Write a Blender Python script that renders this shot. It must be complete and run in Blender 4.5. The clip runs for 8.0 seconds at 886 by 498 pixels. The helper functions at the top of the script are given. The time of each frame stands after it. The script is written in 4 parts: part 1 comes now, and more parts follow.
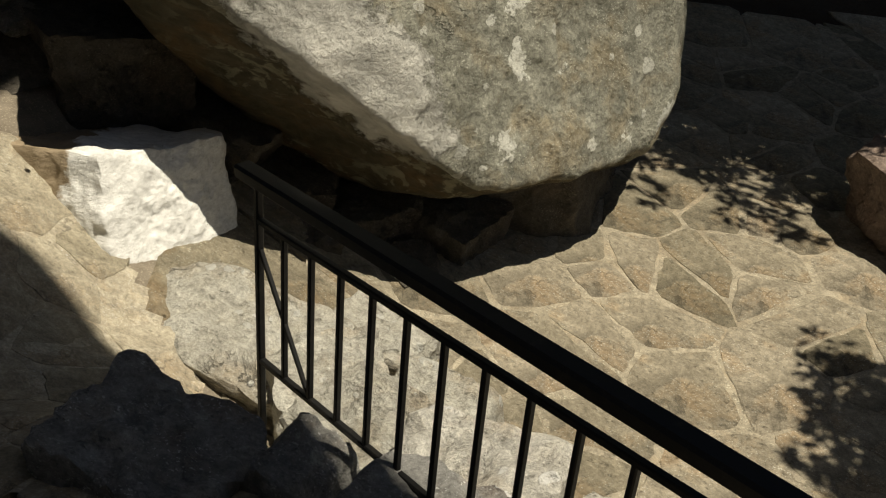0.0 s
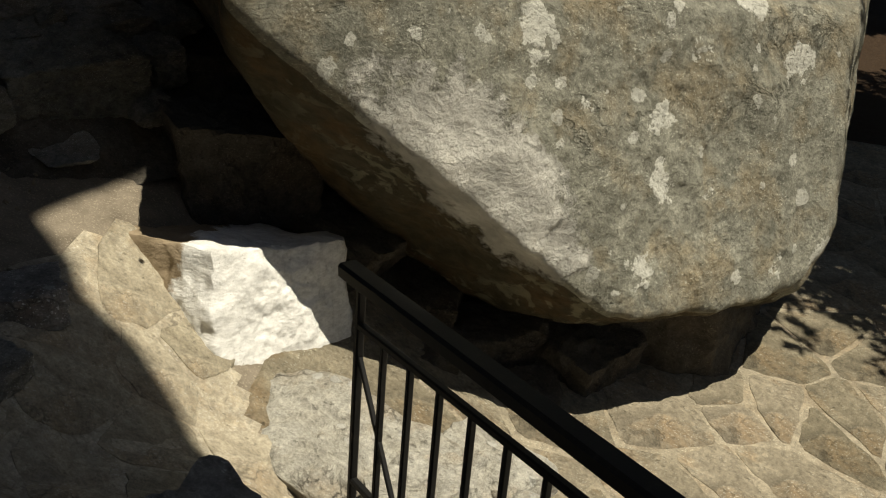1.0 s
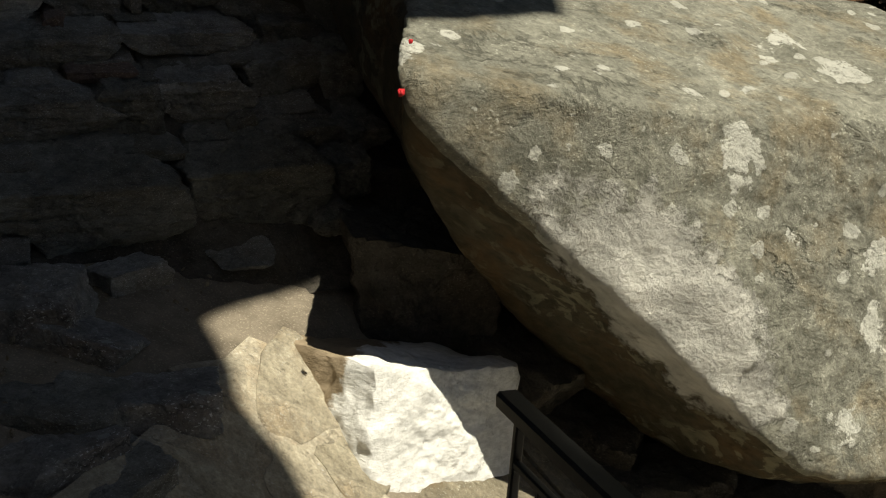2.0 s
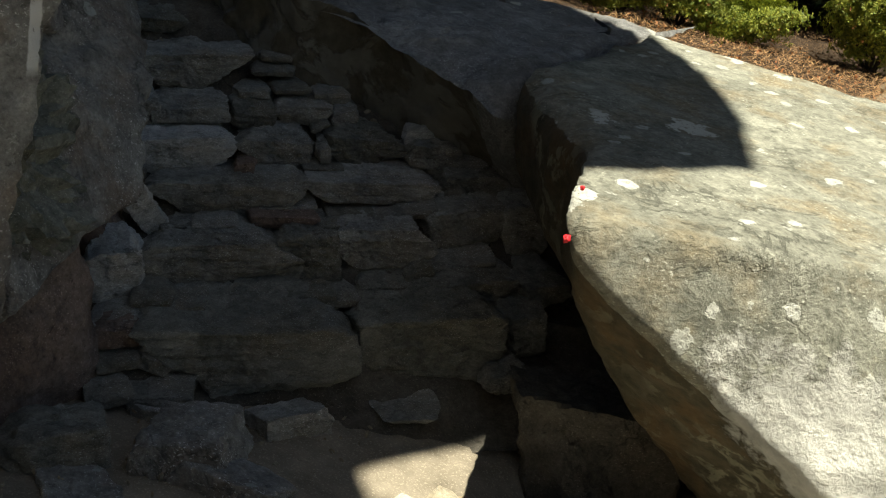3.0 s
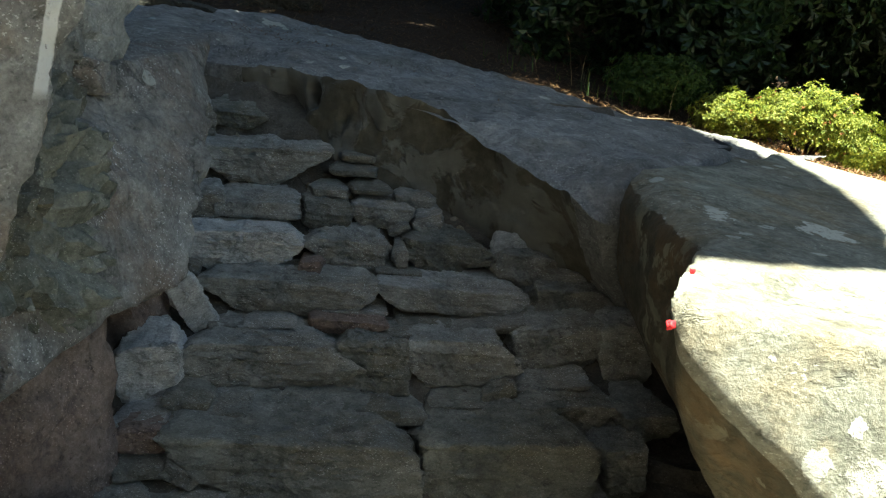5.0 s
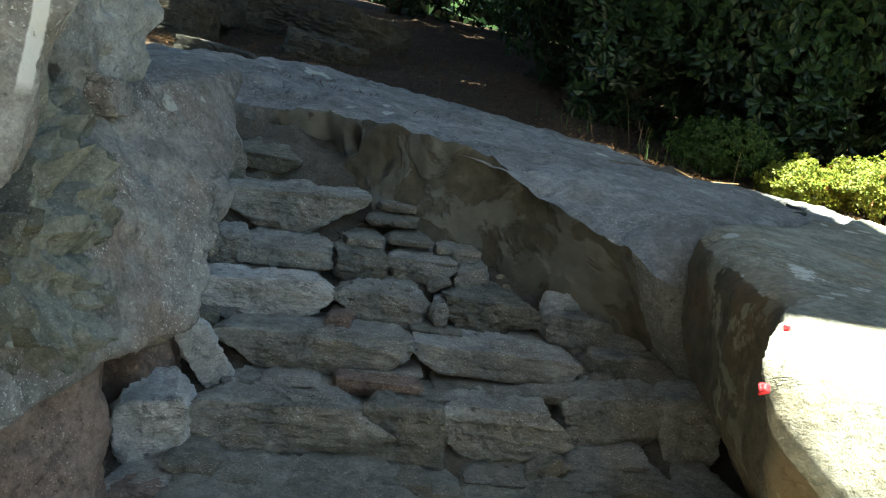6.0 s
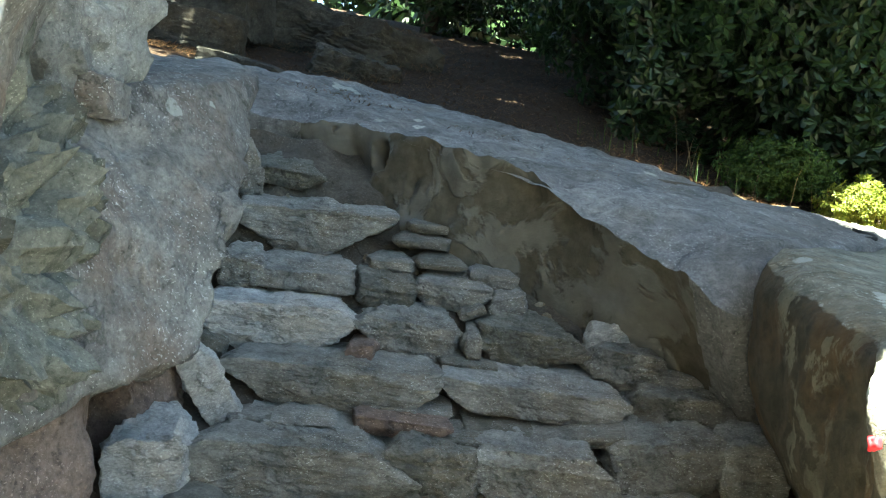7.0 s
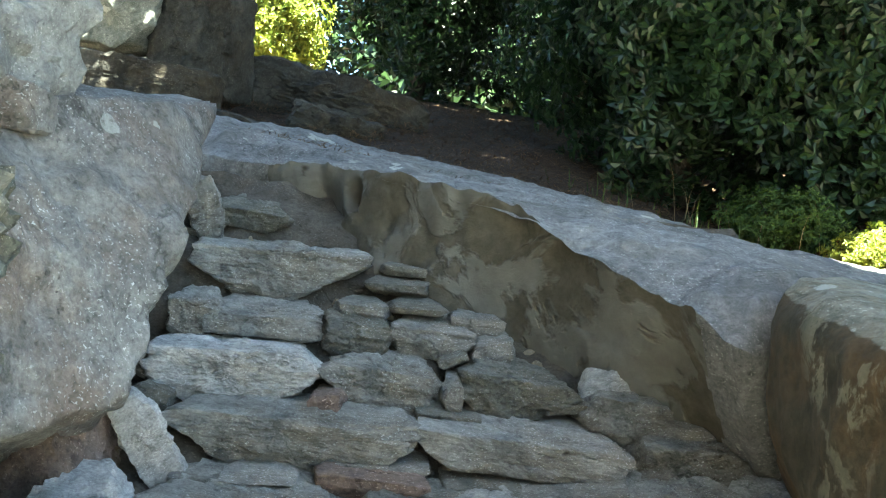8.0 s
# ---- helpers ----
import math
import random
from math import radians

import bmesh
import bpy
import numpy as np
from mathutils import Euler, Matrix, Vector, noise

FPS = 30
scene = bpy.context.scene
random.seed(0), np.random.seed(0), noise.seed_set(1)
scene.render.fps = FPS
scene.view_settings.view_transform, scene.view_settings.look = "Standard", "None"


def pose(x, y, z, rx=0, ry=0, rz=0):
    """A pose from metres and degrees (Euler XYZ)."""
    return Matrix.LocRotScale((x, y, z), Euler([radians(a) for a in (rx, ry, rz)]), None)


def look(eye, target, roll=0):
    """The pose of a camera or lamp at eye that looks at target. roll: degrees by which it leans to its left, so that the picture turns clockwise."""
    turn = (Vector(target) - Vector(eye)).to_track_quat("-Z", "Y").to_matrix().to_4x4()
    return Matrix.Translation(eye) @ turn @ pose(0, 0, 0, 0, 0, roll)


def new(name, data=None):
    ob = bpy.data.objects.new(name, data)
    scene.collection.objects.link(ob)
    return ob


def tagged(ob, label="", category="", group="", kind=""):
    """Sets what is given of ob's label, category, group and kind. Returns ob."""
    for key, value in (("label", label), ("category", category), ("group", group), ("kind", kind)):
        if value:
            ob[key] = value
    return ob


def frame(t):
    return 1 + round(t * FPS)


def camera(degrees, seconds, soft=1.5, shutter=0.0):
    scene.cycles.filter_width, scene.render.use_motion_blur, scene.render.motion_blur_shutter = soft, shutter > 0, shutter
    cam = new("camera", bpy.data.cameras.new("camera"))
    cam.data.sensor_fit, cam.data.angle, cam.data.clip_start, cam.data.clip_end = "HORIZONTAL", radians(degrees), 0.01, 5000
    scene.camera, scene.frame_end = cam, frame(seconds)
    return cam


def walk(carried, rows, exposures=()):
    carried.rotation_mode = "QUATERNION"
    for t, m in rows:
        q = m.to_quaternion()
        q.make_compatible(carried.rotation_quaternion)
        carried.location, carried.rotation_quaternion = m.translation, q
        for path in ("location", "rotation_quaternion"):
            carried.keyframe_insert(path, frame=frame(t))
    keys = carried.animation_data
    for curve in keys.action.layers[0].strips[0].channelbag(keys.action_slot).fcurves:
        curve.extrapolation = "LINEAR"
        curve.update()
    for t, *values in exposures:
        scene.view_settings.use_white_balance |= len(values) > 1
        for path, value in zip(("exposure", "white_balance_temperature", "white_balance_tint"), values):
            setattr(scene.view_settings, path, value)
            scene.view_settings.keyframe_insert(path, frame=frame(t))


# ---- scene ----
cam = camera(41.5, 8.0, soft=1.2)
PATH = [
    (0, (0.000, 0.000, 1.750), (0.085, 1.644, 0.615), 5.2),
    (0.5, (0.033, 0.119, 1.700), (-0.013, 1.803, 0.621), 5.2),
    (1, (0.067, 0.250, 1.550), (-0.105, 1.993, 0.584), 4.9),
    (1.5, (0.039, 0.396, 1.468), (-0.285, 2.153, 0.569), 4.9),
    (2, (0.087, 0.531, 1.410), (-0.442, 2.288, 0.615), 3.9),
    (2.2, (0.082, 0.575, 1.376), (-0.514, 2.332, 0.631), 3.7),
    (3.3, (0.219, 0.867, 1.186), (-0.759, 2.552, 0.736), 3.3),
    (3.5, (0.216, 0.924, 1.124), (-0.766, 2.620, 0.722), 3.8),
    (4, (0.158, 1.074, 1.023), (-0.839, 2.774, 0.679), 4.2),
    (4.5, (0.075, 1.207, 0.962), (-0.955, 2.893, 0.650), 4.2),
    (5, (0.007, 1.375, 0.837), (-1.128, 3.005, 0.598), 4.3),
    (5.2, (-0.041, 1.453, 0.825), (-1.215, 3.057, 0.605), 4.8),
    (6.3, (-0.351, 1.871, 0.641), (-1.568, 3.457, 0.565), 6.6),
    (6.5, (-0.411, 1.939, 0.634), (-1.635, 3.519, 0.565), 6.8),
    (7, (-0.521, 2.115, 0.640), (-1.785, 3.664, 0.579), 6.6),
    (7.5, (-0.603, 2.301, 0.592), (-1.889, 3.833, 0.557), 6.3),
    (8, (-0.735, 2.500, 0.482), (-2.005, 4.043, 0.571), 5.9),
]
walk(cam, [(t, look(eye, target, roll)) for t, eye, target, roll in PATH], (
    (0.0, 0.12, 7350, 7), (2.2, 0.4, 7150, 4), (3.3, 1.6, 7000, 0), (4.0, 2.0, 6900, -3),
    (5.0, 2.75, 6700, -6), (6.5, 3.8, 6550, -8), (7.0, 4.2, 6550, -8), (8.0, 4.7, 6550, -7),
))

# ---- light ----
SUN_TO = Vector((0.31, -0.07, 1.0)).normalized()
world = bpy.data.worlds.new("sky")
scene.world = world
world.use_nodes = True
wn = world.node_tree
sky = wn.nodes.new("ShaderNodeTexSky")
sky.sky_type = "NISHITA"
sky.sun_disc = False
sky.ozone_density = 4.0
sky.sun_elevation = math.asin(SUN_TO.z)
sky.sun_rotation = math.atan2(SUN_TO.x, SUN_TO.y)
wn.links.new(sky.outputs[0], wn.nodes["Background"].inputs[0])
wn.nodes["Background"].inputs[1].default_value = 0.032
sun_data = bpy.data.lights.new("sun", "SUN")
sun_data.energy = 5.0
sun_data.angle = radians(0.4)
sun_data.color = (1.0, 0.95, 0.86)
sun = new("sun", sun_data)
sun.matrix_world = look(SUN_TO * 30, (0, 0, 0))


# ---- materials ----
class Nodes:
    """A short way to write node materials."""

    def __init__(self, name):
        self.mat = bpy.data.materials.new(name)
        self.mat.use_nodes = True
        self.tree = self.mat.node_tree
        self.bsdf = self.tree.nodes["Principled BSDF"]
        self.co = self.tree.nodes.new("ShaderNodeTexCoord").outputs["Object"]

    def node(self, kind, **inputs):
        n = self.tree.nodes.new(kind)
        for key, value in inputs.items():
            self.put(n.inputs[key.replace("_", " ")], value)
        return n

    def put(self, socket, value):
        if isinstance(value, bpy.types.NodeSocket):
            self.tree.links.new(value, socket)
        else:
            socket.default_value = value

    def noise(self, scale, detail=5.0, rough=0.6, at=None, distort=0.0):
        n = self.node("ShaderNodeTexNoise", Scale=scale, Detail=detail, Roughness=rough, Distortion=distort)
        self.put(n.inputs["Vector"], at if at is not None else self.co)
        return n.outputs["Fac"]

    def stretch(self, scale, turn=(0, 0, 0)):
        n = self.node("ShaderNodeMapping")
        n.inputs["Scale"].default_value = scale
        n.inputs["Rotation"].default_value = turn
        self.put(n.inputs["Vector"], self.co)
        return n.outputs[0]

    def ramp(self, fac, low, high):
        n = self.node("ShaderNodeMapRange", Value=fac)
        n.inputs["From Min"].default_value, n.inputs["From Max"].default_value = low, high
        return n.outputs[0]

    def mix(self, fac, a, b, blend="MIX"):
        n = self.tree.nodes.new("ShaderNodeMix")
        n.data_type = "RGBA"
        n.blend_type = blend
        self.put(n.inputs[0], fac)
        self.put(n.inputs[6], a if isinstance(a, bpy.types.NodeSocket) else (*a, 1))
        self.put(n.inputs[7], b if isinstance(b, bpy.types.NodeSocket) else (*b, 1))
        return n.outputs[2]

    def math(self, op, a, b):
        n = self.tree.nodes.new("ShaderNodeMath")
        n.operation = op
        self.put(n.inputs[0], a)
        self.put(n.inputs[1], b)
        return n.outputs[0]

    def done(self, colour, rough=0.9, height=None, strength=0.5, dist=0.02):
        self.put(self.bsdf.inputs["Base Color"], colour if isinstance(colour, bpy.types.NodeSocket) else (*colour, 1))
        self.put(self.bsdf.inputs["Roughness"], rough)
        self.bsdf.inputs["Specular IOR Level"].default_value = 0.25
        if height is not None:
            b = self.node("ShaderNodeBump", Height=height)
            b.inputs["Strength"].default_value = strength
            b.inputs["Distance"].default_value = dist
            self.put(self.bsdf.inputs["Normal"], b.outputs[0])
        return self.mat


def plain_paint(name, colour, rough, worn):
    k = Nodes(name)
    return k.done(k.mix(k.ramp(k.noise(30, 4), 0.55, 0.75), colour, worn), rough, k.noise(120), 0.15, 0.002)


def rock_material(name, dark, light, warm, lichen=0.0, crust=(0.62, 0.62, 0.55), grain=60, layer=(1, 1, 1), turn=(0, 0, 0), vary=0.0, bump=0.9, fleck=0.5, dash=0.5, spots=4.6, size=95, patch=None, crack=0.5, seams=2.2, bare=None, stripe=None):
    """Weathered stone: broad tone, warm stains, dark dashes, bright flecks, optional lichen crusts and layering."""
    k = Nodes(name)
    along = k.stretch(layer, turn)
    broad = k.noise(1.3, 4, 0.55)
    mid = k.noise(6, 8, 0.7, along, 0.3)
    fine = k.noise(grain, 6, 0.8, along)
    col = k.mix(k.ramp(mid, 0.32, 0.68), dark, light)
    col = k.mix(k.math("MULTIPLY", k.ramp(k.noise(2.6, 6, 0.65), 0.5, 0.66), 0.7), col, warm)
    col = k.mix(k.math("MULTIPLY", k.ramp(broad, 0.42, 0.66), 0.4), col, tuple(c * 0.6 for c in dark))
    speck = k.ramp(fine, 0.34, 0.66)
    col = k.mix(0.8, col, k.mix(speck, (0.40, 0.40, 0.41), (1.0, 1.0, 1.0)), "MULTIPLY")
    pits = k.ramp(k.noise(24, 5, 0.7, k.stretch((1, 1.8, 1.8), (0.3, 0.2, 0.8))), 0.40, 0.33)
    col = k.mix(k.math("MULTIPLY", pits, dash), col, tuple(c * 0.3 for c in dark))
    spark = k.ramp(k.noise(size, 2, 0.5, k.stretch((1, 1.5, 1.8), turn)), 0.62, 0.67)
    col = k.mix(k.math("MULTIPLY", k.math("MULTIPLY", spark, k.ramp(k.noise(4.5, 4, 0.6), 0.38, 0.62)), fleck), col, tuple(min(0.85, c * 1.9) for c in light))
    height = k.math("ADD", mid, k.math("MULTIPLY", fine, 0.35))
    height = k.math("SUBTRACT", height, k.math("MULTIPLY", pits, 0.2))
    line = k.math("ABSOLUTE", k.math("SUBTRACT", k.noise(seams, 7, 0.62, along, 0.4), 0.5), 0.0)
    line = k.math("MULTIPLY", k.ramp(line, 0.016, 0.003), k.ramp(k.noise(1.9, 3, 0.5), 0.48, 0.60))
    col = k.mix(k.math("MULTIPLY", line, crack), col, tuple(c * 0.25 for c in dark))
    height = k.math("SUBTRACT", height, k.math("MULTIPLY", line, 0.5 * crack))
    chipped = k.noise(17, 4, 0.55, along, 0.2)
    height = k.math("ADD", height, k.math("MULTIPLY", chipped, 0.5))
    col = k.mix(0.5, col, k.mix(k.ramp(chipped, 0.36, 0.62), (0.55, 0.55, 0.54), (1.12, 1.12, 1.1)), "MULTIPLY")
    if lichen:
        nz = k.node("ShaderNodeTexNoise", Scale=11.0, Detail=5.0, Roughness=0.65)
        k.put(nz.inputs["Vector"], k.co)
        for size, share, amount in ((spots, lichen, 0.85), (spots * 2.7, lichen * 0.8, 0.7)):
            wob = k.node("ShaderNodeVectorMath")
            wob.operation = "MULTIPLY_ADD"
            k.put(wob.inputs[0], nz.outputs["Color"])
            wob.inputs[1].default_value = (0.9 / size,) * 3
            k.put(wob.inputs[2], k.co)
            cell = k.node("ShaderNodeTexVoronoi", Scale=size, Randomness=1.0)
            k.put(cell.inputs["Vector"], wob.outputs[0])
            sizes = k.node("ShaderNodeSeparateColor", Color=cell.outputs["Color"])
            radius = k.math("MULTIPLY", k.ramp(sizes.outputs[0], 1.0 - share, 1.0), 0.42)
            spot = k.ramp(k.math("SUBTRACT", radius, cell.outputs["Distance"]), 0.0, 0.03)
            spot = k.math("MULTIPLY", spot, k.ramp(k.noise(45, 4, 0.75), 0.30, 0.48))
            col = k.mix(k.math("MULTIPLY", spot, amount), col, k.mix(sizes.outputs[1], crust, tuple(c * 0.72 for c in crust)))
            height = k.math("ADD", height, k.math("MULTIPLY", spot, 0.12))
    # Brown side and underside: the rock's own tint, also darkened for its shade
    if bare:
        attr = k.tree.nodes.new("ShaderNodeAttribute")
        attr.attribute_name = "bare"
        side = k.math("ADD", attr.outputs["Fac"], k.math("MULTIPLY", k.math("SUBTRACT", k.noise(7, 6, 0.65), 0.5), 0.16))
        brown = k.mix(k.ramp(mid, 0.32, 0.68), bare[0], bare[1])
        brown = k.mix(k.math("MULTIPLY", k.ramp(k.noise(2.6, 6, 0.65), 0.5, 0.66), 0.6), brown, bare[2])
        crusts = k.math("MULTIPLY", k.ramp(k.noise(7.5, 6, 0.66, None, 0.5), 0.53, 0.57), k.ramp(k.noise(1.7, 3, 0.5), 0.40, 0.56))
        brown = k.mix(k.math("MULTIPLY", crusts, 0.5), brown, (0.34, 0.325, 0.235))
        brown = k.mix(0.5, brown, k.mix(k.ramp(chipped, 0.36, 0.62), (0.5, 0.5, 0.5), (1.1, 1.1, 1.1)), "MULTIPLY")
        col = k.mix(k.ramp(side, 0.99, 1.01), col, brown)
    if patch:
        rel = k.node("ShaderNodeVectorMath")
        rel.operation = "SUBTRACT"
        k.put(rel.inputs[0], k.co)
        rel.inputs[1].default_value = patch[:3]
        along_it = k.node("ShaderNodeVectorMath", Vector=rel.outputs[0])
        along_it.operation = "DOT_PRODUCT"
        along_it.inputs[1].default_value = patch[4]
        size_of = k.node("ShaderNodeVectorMath", Vector=rel.outputs[0])
        size_of.operation = "DOT_PRODUCT"
        k.put(size_of.inputs[1], rel.outputs[0])
        far = k.math("SQRT", k.math("SUBTRACT", size_of.outputs["Value"], k.math("MULTIPLY", k.math("MULTIPLY", along_it.outputs["Value"], along_it.outputs["Value"]), 0.80)), 0.0)
        near = k.math("SUBTRACT", patch[3], k.math("ADD", far, k.math("MULTIPLY", k.noise(3.6, 8, 0.72), 0.62)))
        fresh = k.ramp(near, -0.24, -0.19)
        shelf = k.noise(5, 9, 0.66)
        col = k.mix(k.math("MULTIPLY", fresh, 0.8), col, k.mix(k.ramp(shelf, 0.3, 0.7), (0.33, 0.325, 0.30), (0.80, 0.785, 0.73)))
        height = k.math("ADD", height, k.math("MULTIPLY", fresh, k.math("MULTIPLY", shelf, 1.5)))
    if stripe:
        off = k.node("ShaderNodeVectorMath", Vector=k.co)
        off.operation = "DOT_PRODUCT"
        off.inputs[1].default_value = stripe[:3]
        wide = k.math("ABSOLUTE", k.math("SUBTRACT", off.outputs["Value"], k.math("ADD", stripe[3] - 0.01, k.math("MULTIPLY", k.noise(9, 5, 0.7), 0.02))), 0.0)
        paint = k.math("MULTIPLY", k.ramp(wide, 0.019, 0.015), k.ramp(k.noise(40, 4, 0.7), 0.28, 0.36))
        paint = k.math("MULTIPLY", paint, k.ramp(k.node("ShaderNodeSeparateXYZ", Vector=k.co).outputs[2], -0.22, -0.19))
        col = k.mix(paint, col, (0.72, 0.73, 0.73))
    if vary:
        info = k.tree.nodes.new("ShaderNodeObjectInfo")
        tone = k.ramp(info.outputs["Random"], 0.0, 1.0)
        col = k.mix(1.0, col, k.mix(tone, (1 - vary, 1 - vary, 1 - vary * 1.1), (1.0, 1.0, 1.0)), "MULTIPLY")
    return k.done(col, 0.92, height, bump, 0.035)


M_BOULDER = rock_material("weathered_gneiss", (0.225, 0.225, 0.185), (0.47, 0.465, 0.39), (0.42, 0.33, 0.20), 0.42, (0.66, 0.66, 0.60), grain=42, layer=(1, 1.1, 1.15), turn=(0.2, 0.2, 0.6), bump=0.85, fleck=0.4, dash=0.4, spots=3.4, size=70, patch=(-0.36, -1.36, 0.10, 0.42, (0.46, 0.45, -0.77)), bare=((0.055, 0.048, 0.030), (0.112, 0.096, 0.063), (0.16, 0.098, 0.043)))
M_LEFT = rock_material("shaded_granite", (0.25, 0.245, 0.235), (0.52, 0.515, 0.49), (0.40, 0.30, 0.23), 0.10, (0.55, 0.58, 0.55), grain=60, fleck=0.8, size=75, bump=1.0)
M_CLIFF = rock_material("cliff_granite", (0.25, 0.245, 0.235), (0.52, 0.515, 0.49), (0.40, 0.30, 0.23), 0.10, (0.55, 0.58, 0.55), grain=60, fleck=0.55, size=60, bump=1.0, stripe=(0.5, 0.85, -0.12, 1.09))
M_STEP = rock_material("step_schist", (0.31, 0.312, 0.297), (0.74, 0.735, 0.695), (0.52, 0.44, 0.34), 0.0, grain=95, layer=(1, 1, 1.5), vary=0.45, fleck=0.85, size=120, crack=0.3, bump=1.0)


def whitewash():
    """Whitewash with a ragged end over tan stone."""
    k = Nodes("whitewashed_stone")
    x = k.node("ShaderNodeSeparateXYZ", Vector=k.co).outputs[0]
    edge = k.math("ADD", x, k.math("MULTIPLY", k.noise(5, 6, 0.7), 0.35))
    tan = k.mix(k.ramp(k.noise(9, 6, 0.7), 0.3, 0.7), (0.22, 0.17, 0.11), (0.42, 0.34, 0.24))
    lime = k.mix(k.ramp(k.noise(14, 6, 0.7, k.stretch((1, 2, 4))), 0.35, 0.6), (0.62, 0.62, 0.60), (0.86, 0.86, 0.84))
    chips = k.ramp(k.noise(26, 4, 0.6, k.stretch((1, 2, 3))), 0.65, 0.71)
    lime = k.mix(k.math("MULTIPLY", chips, 0.6), lime, (0.3, 0.28, 0.24))
    h = k.math("ADD", k.noise(8, 7, 0.7, k.stretch((1, 2, 3))), k.math("MULTIPLY", k.noise(60, 5, 0.7), 0.3))
    return k.done(k.mix(k.ramp(edge, -0.03, 0.0), tan, lime), 0.9, h, 0.5, 0.03)


M_WHITE = whitewash()
M_COPING = rock_material("slab_granite", (0.20, 0.20, 0.203), (0.44, 0.44, 0.432), (0.27, 0.255, 0.225), 0.10, grain=60)


def mortar():
    """Two coats of mortar, the upper one broken away in blotches."""
    k = Nodes("old_mortar")
    coat = k.ramp(k.noise(3.2, 5, 0.6, None, 0.6), 0.50, 0.54)
    under = k.mix(k.ramp(k.noise(18, 6, 0.7), 0.3, 0.7), (0.062, 0.056, 0.041), (0.125, 0.114, 0.087))
    upper = k.mix(k.ramp(k.noise(9, 5, 0.6), 0.3, 0.7), (0.115, 0.111, 0.095), (0.18, 0.174, 0.153))
    h = k.math("ADD", k.math("MULTIPLY", coat, 0.5), k.math("MULTIPLY", k.noise(30, 6, 0.7), 0.5))
    return k.done(k.mix(coat, under, upper), 0.95, h, 0.7, 0.03)


M_MORTAR = mortar()
M_PAVE = rock_material("paving_stone", (0.31, 0.27, 0.205), (0.60, 0.53, 0.41), (0.56, 0.38, 0.21), 0.0, grain=45, vary=0.42, fleck=0.6, bump=0.8)


def earth():
    """Tan trodden earth, turning to pine needles on the bank behind the rocks."""
    k = Nodes("earth_and_needles")
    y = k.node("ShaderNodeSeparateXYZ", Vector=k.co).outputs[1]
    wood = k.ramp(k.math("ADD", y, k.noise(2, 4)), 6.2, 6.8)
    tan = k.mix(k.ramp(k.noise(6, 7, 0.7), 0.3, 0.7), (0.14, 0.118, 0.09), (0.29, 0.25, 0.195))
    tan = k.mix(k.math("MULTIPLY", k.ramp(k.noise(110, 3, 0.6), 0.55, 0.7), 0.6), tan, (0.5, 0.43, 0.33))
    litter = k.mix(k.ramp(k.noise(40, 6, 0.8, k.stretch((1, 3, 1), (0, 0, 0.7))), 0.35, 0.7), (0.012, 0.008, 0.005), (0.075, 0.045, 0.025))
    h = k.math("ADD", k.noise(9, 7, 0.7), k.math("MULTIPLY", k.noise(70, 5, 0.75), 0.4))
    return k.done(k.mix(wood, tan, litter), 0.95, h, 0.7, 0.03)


M_DIRT = earth()
# Earth of the step bed; on rocks under the boulder its darkness paints shade
M_BED_SHADE = rock_material("bed_earth_shaded_rock", (0.10, 0.09, 0.075), (0.20, 0.18, 0.15), (0.18, 0.14, 0.10), 0.0, grain=80)
M_JOINT = rock_material("joint_mortar", (0.34, 0.30, 0.225), (0.54, 0.475, 0.365), (0.50, 0.39, 0.26), 0.0, grain=80, bump=0.4)


M_PATH = rock_material("pale_path_stone", (0.46, 0.40, 0.30), (0.78, 0.71, 0.57), (0.62, 0.46, 0.29), 0.0, grain=60, vary=0.28, fleck=0.4, bump=0.6)


def leaf_material(name, dark, light, gloss):
    k = Nodes(name)
    isle = k.tree.nodes.new("ShaderNodeNewGeometry").outputs["Random Per Island"]
    col = k.mix(isle, dark, light)
    k.done(col, gloss)
    k.bsdf.inputs["Specular IOR Level"].default_value = 0.35
    thin = k.node("ShaderNodeBsdfTranslucent", Color=k.mix(isle, dark, light))
    mixed = k.node("ShaderNodeMixShader", Fac=0.2)
    k.put(mixed.inputs[1], k.bsdf.outputs[0])
    k.put(mixed.inputs[2], thin.outputs[0])
    k.put(k.tree.nodes["Material Output"].inputs[0], mixed.outputs[0])
    return k.mat


M_OAK = leaf_material("oak_leaf", (0.008, 0.020, 0.008), (0.040, 0.075, 0.026), 0.36)
M_SHRUB = leaf_material("shrub_leaf", (0.10, 0.15, 0.02), (0.33, 0.345, 0.055), 0.6)
M_HERB = leaf_material("herb_leaf", (0.03, 0.065, 0.012), (0.09, 0.14, 0.025), 0.6)
M_FLOWER = leaf_material("dry_flower", (0.28, 0.10, 0.04), (0.42, 0.20, 0.08), 0.7)
M_STRAW = leaf_material("straw", (0.16, 0.10, 0.05), (0.38, 0.27, 0.15), 0.7)
M_LITTER = leaf_material("fallen_needles", (0.05, 0.027, 0.014), (0.24, 0.145, 0.075), 0.7)
# Same fallen needles in a lighter orange, for where the sun falls
M_NEEDLE = leaf_material("orange_needles_sunlit", (0.20, 0.10, 0.045), (0.52, 0.33, 0.17), 0.7)
M_BARK = rock_material("bark", (0.05, 0.04, 0.03), (0.14, 0.11, 0.085), (0.1, 0.08, 0.05), 0.0, grain=40, layer=(3, 3, 0.6))
M_RUBBER = plain_paint("black_hose", (0.015, 0.015, 0.016), 0.5, (0.05, 0.045, 0.04))


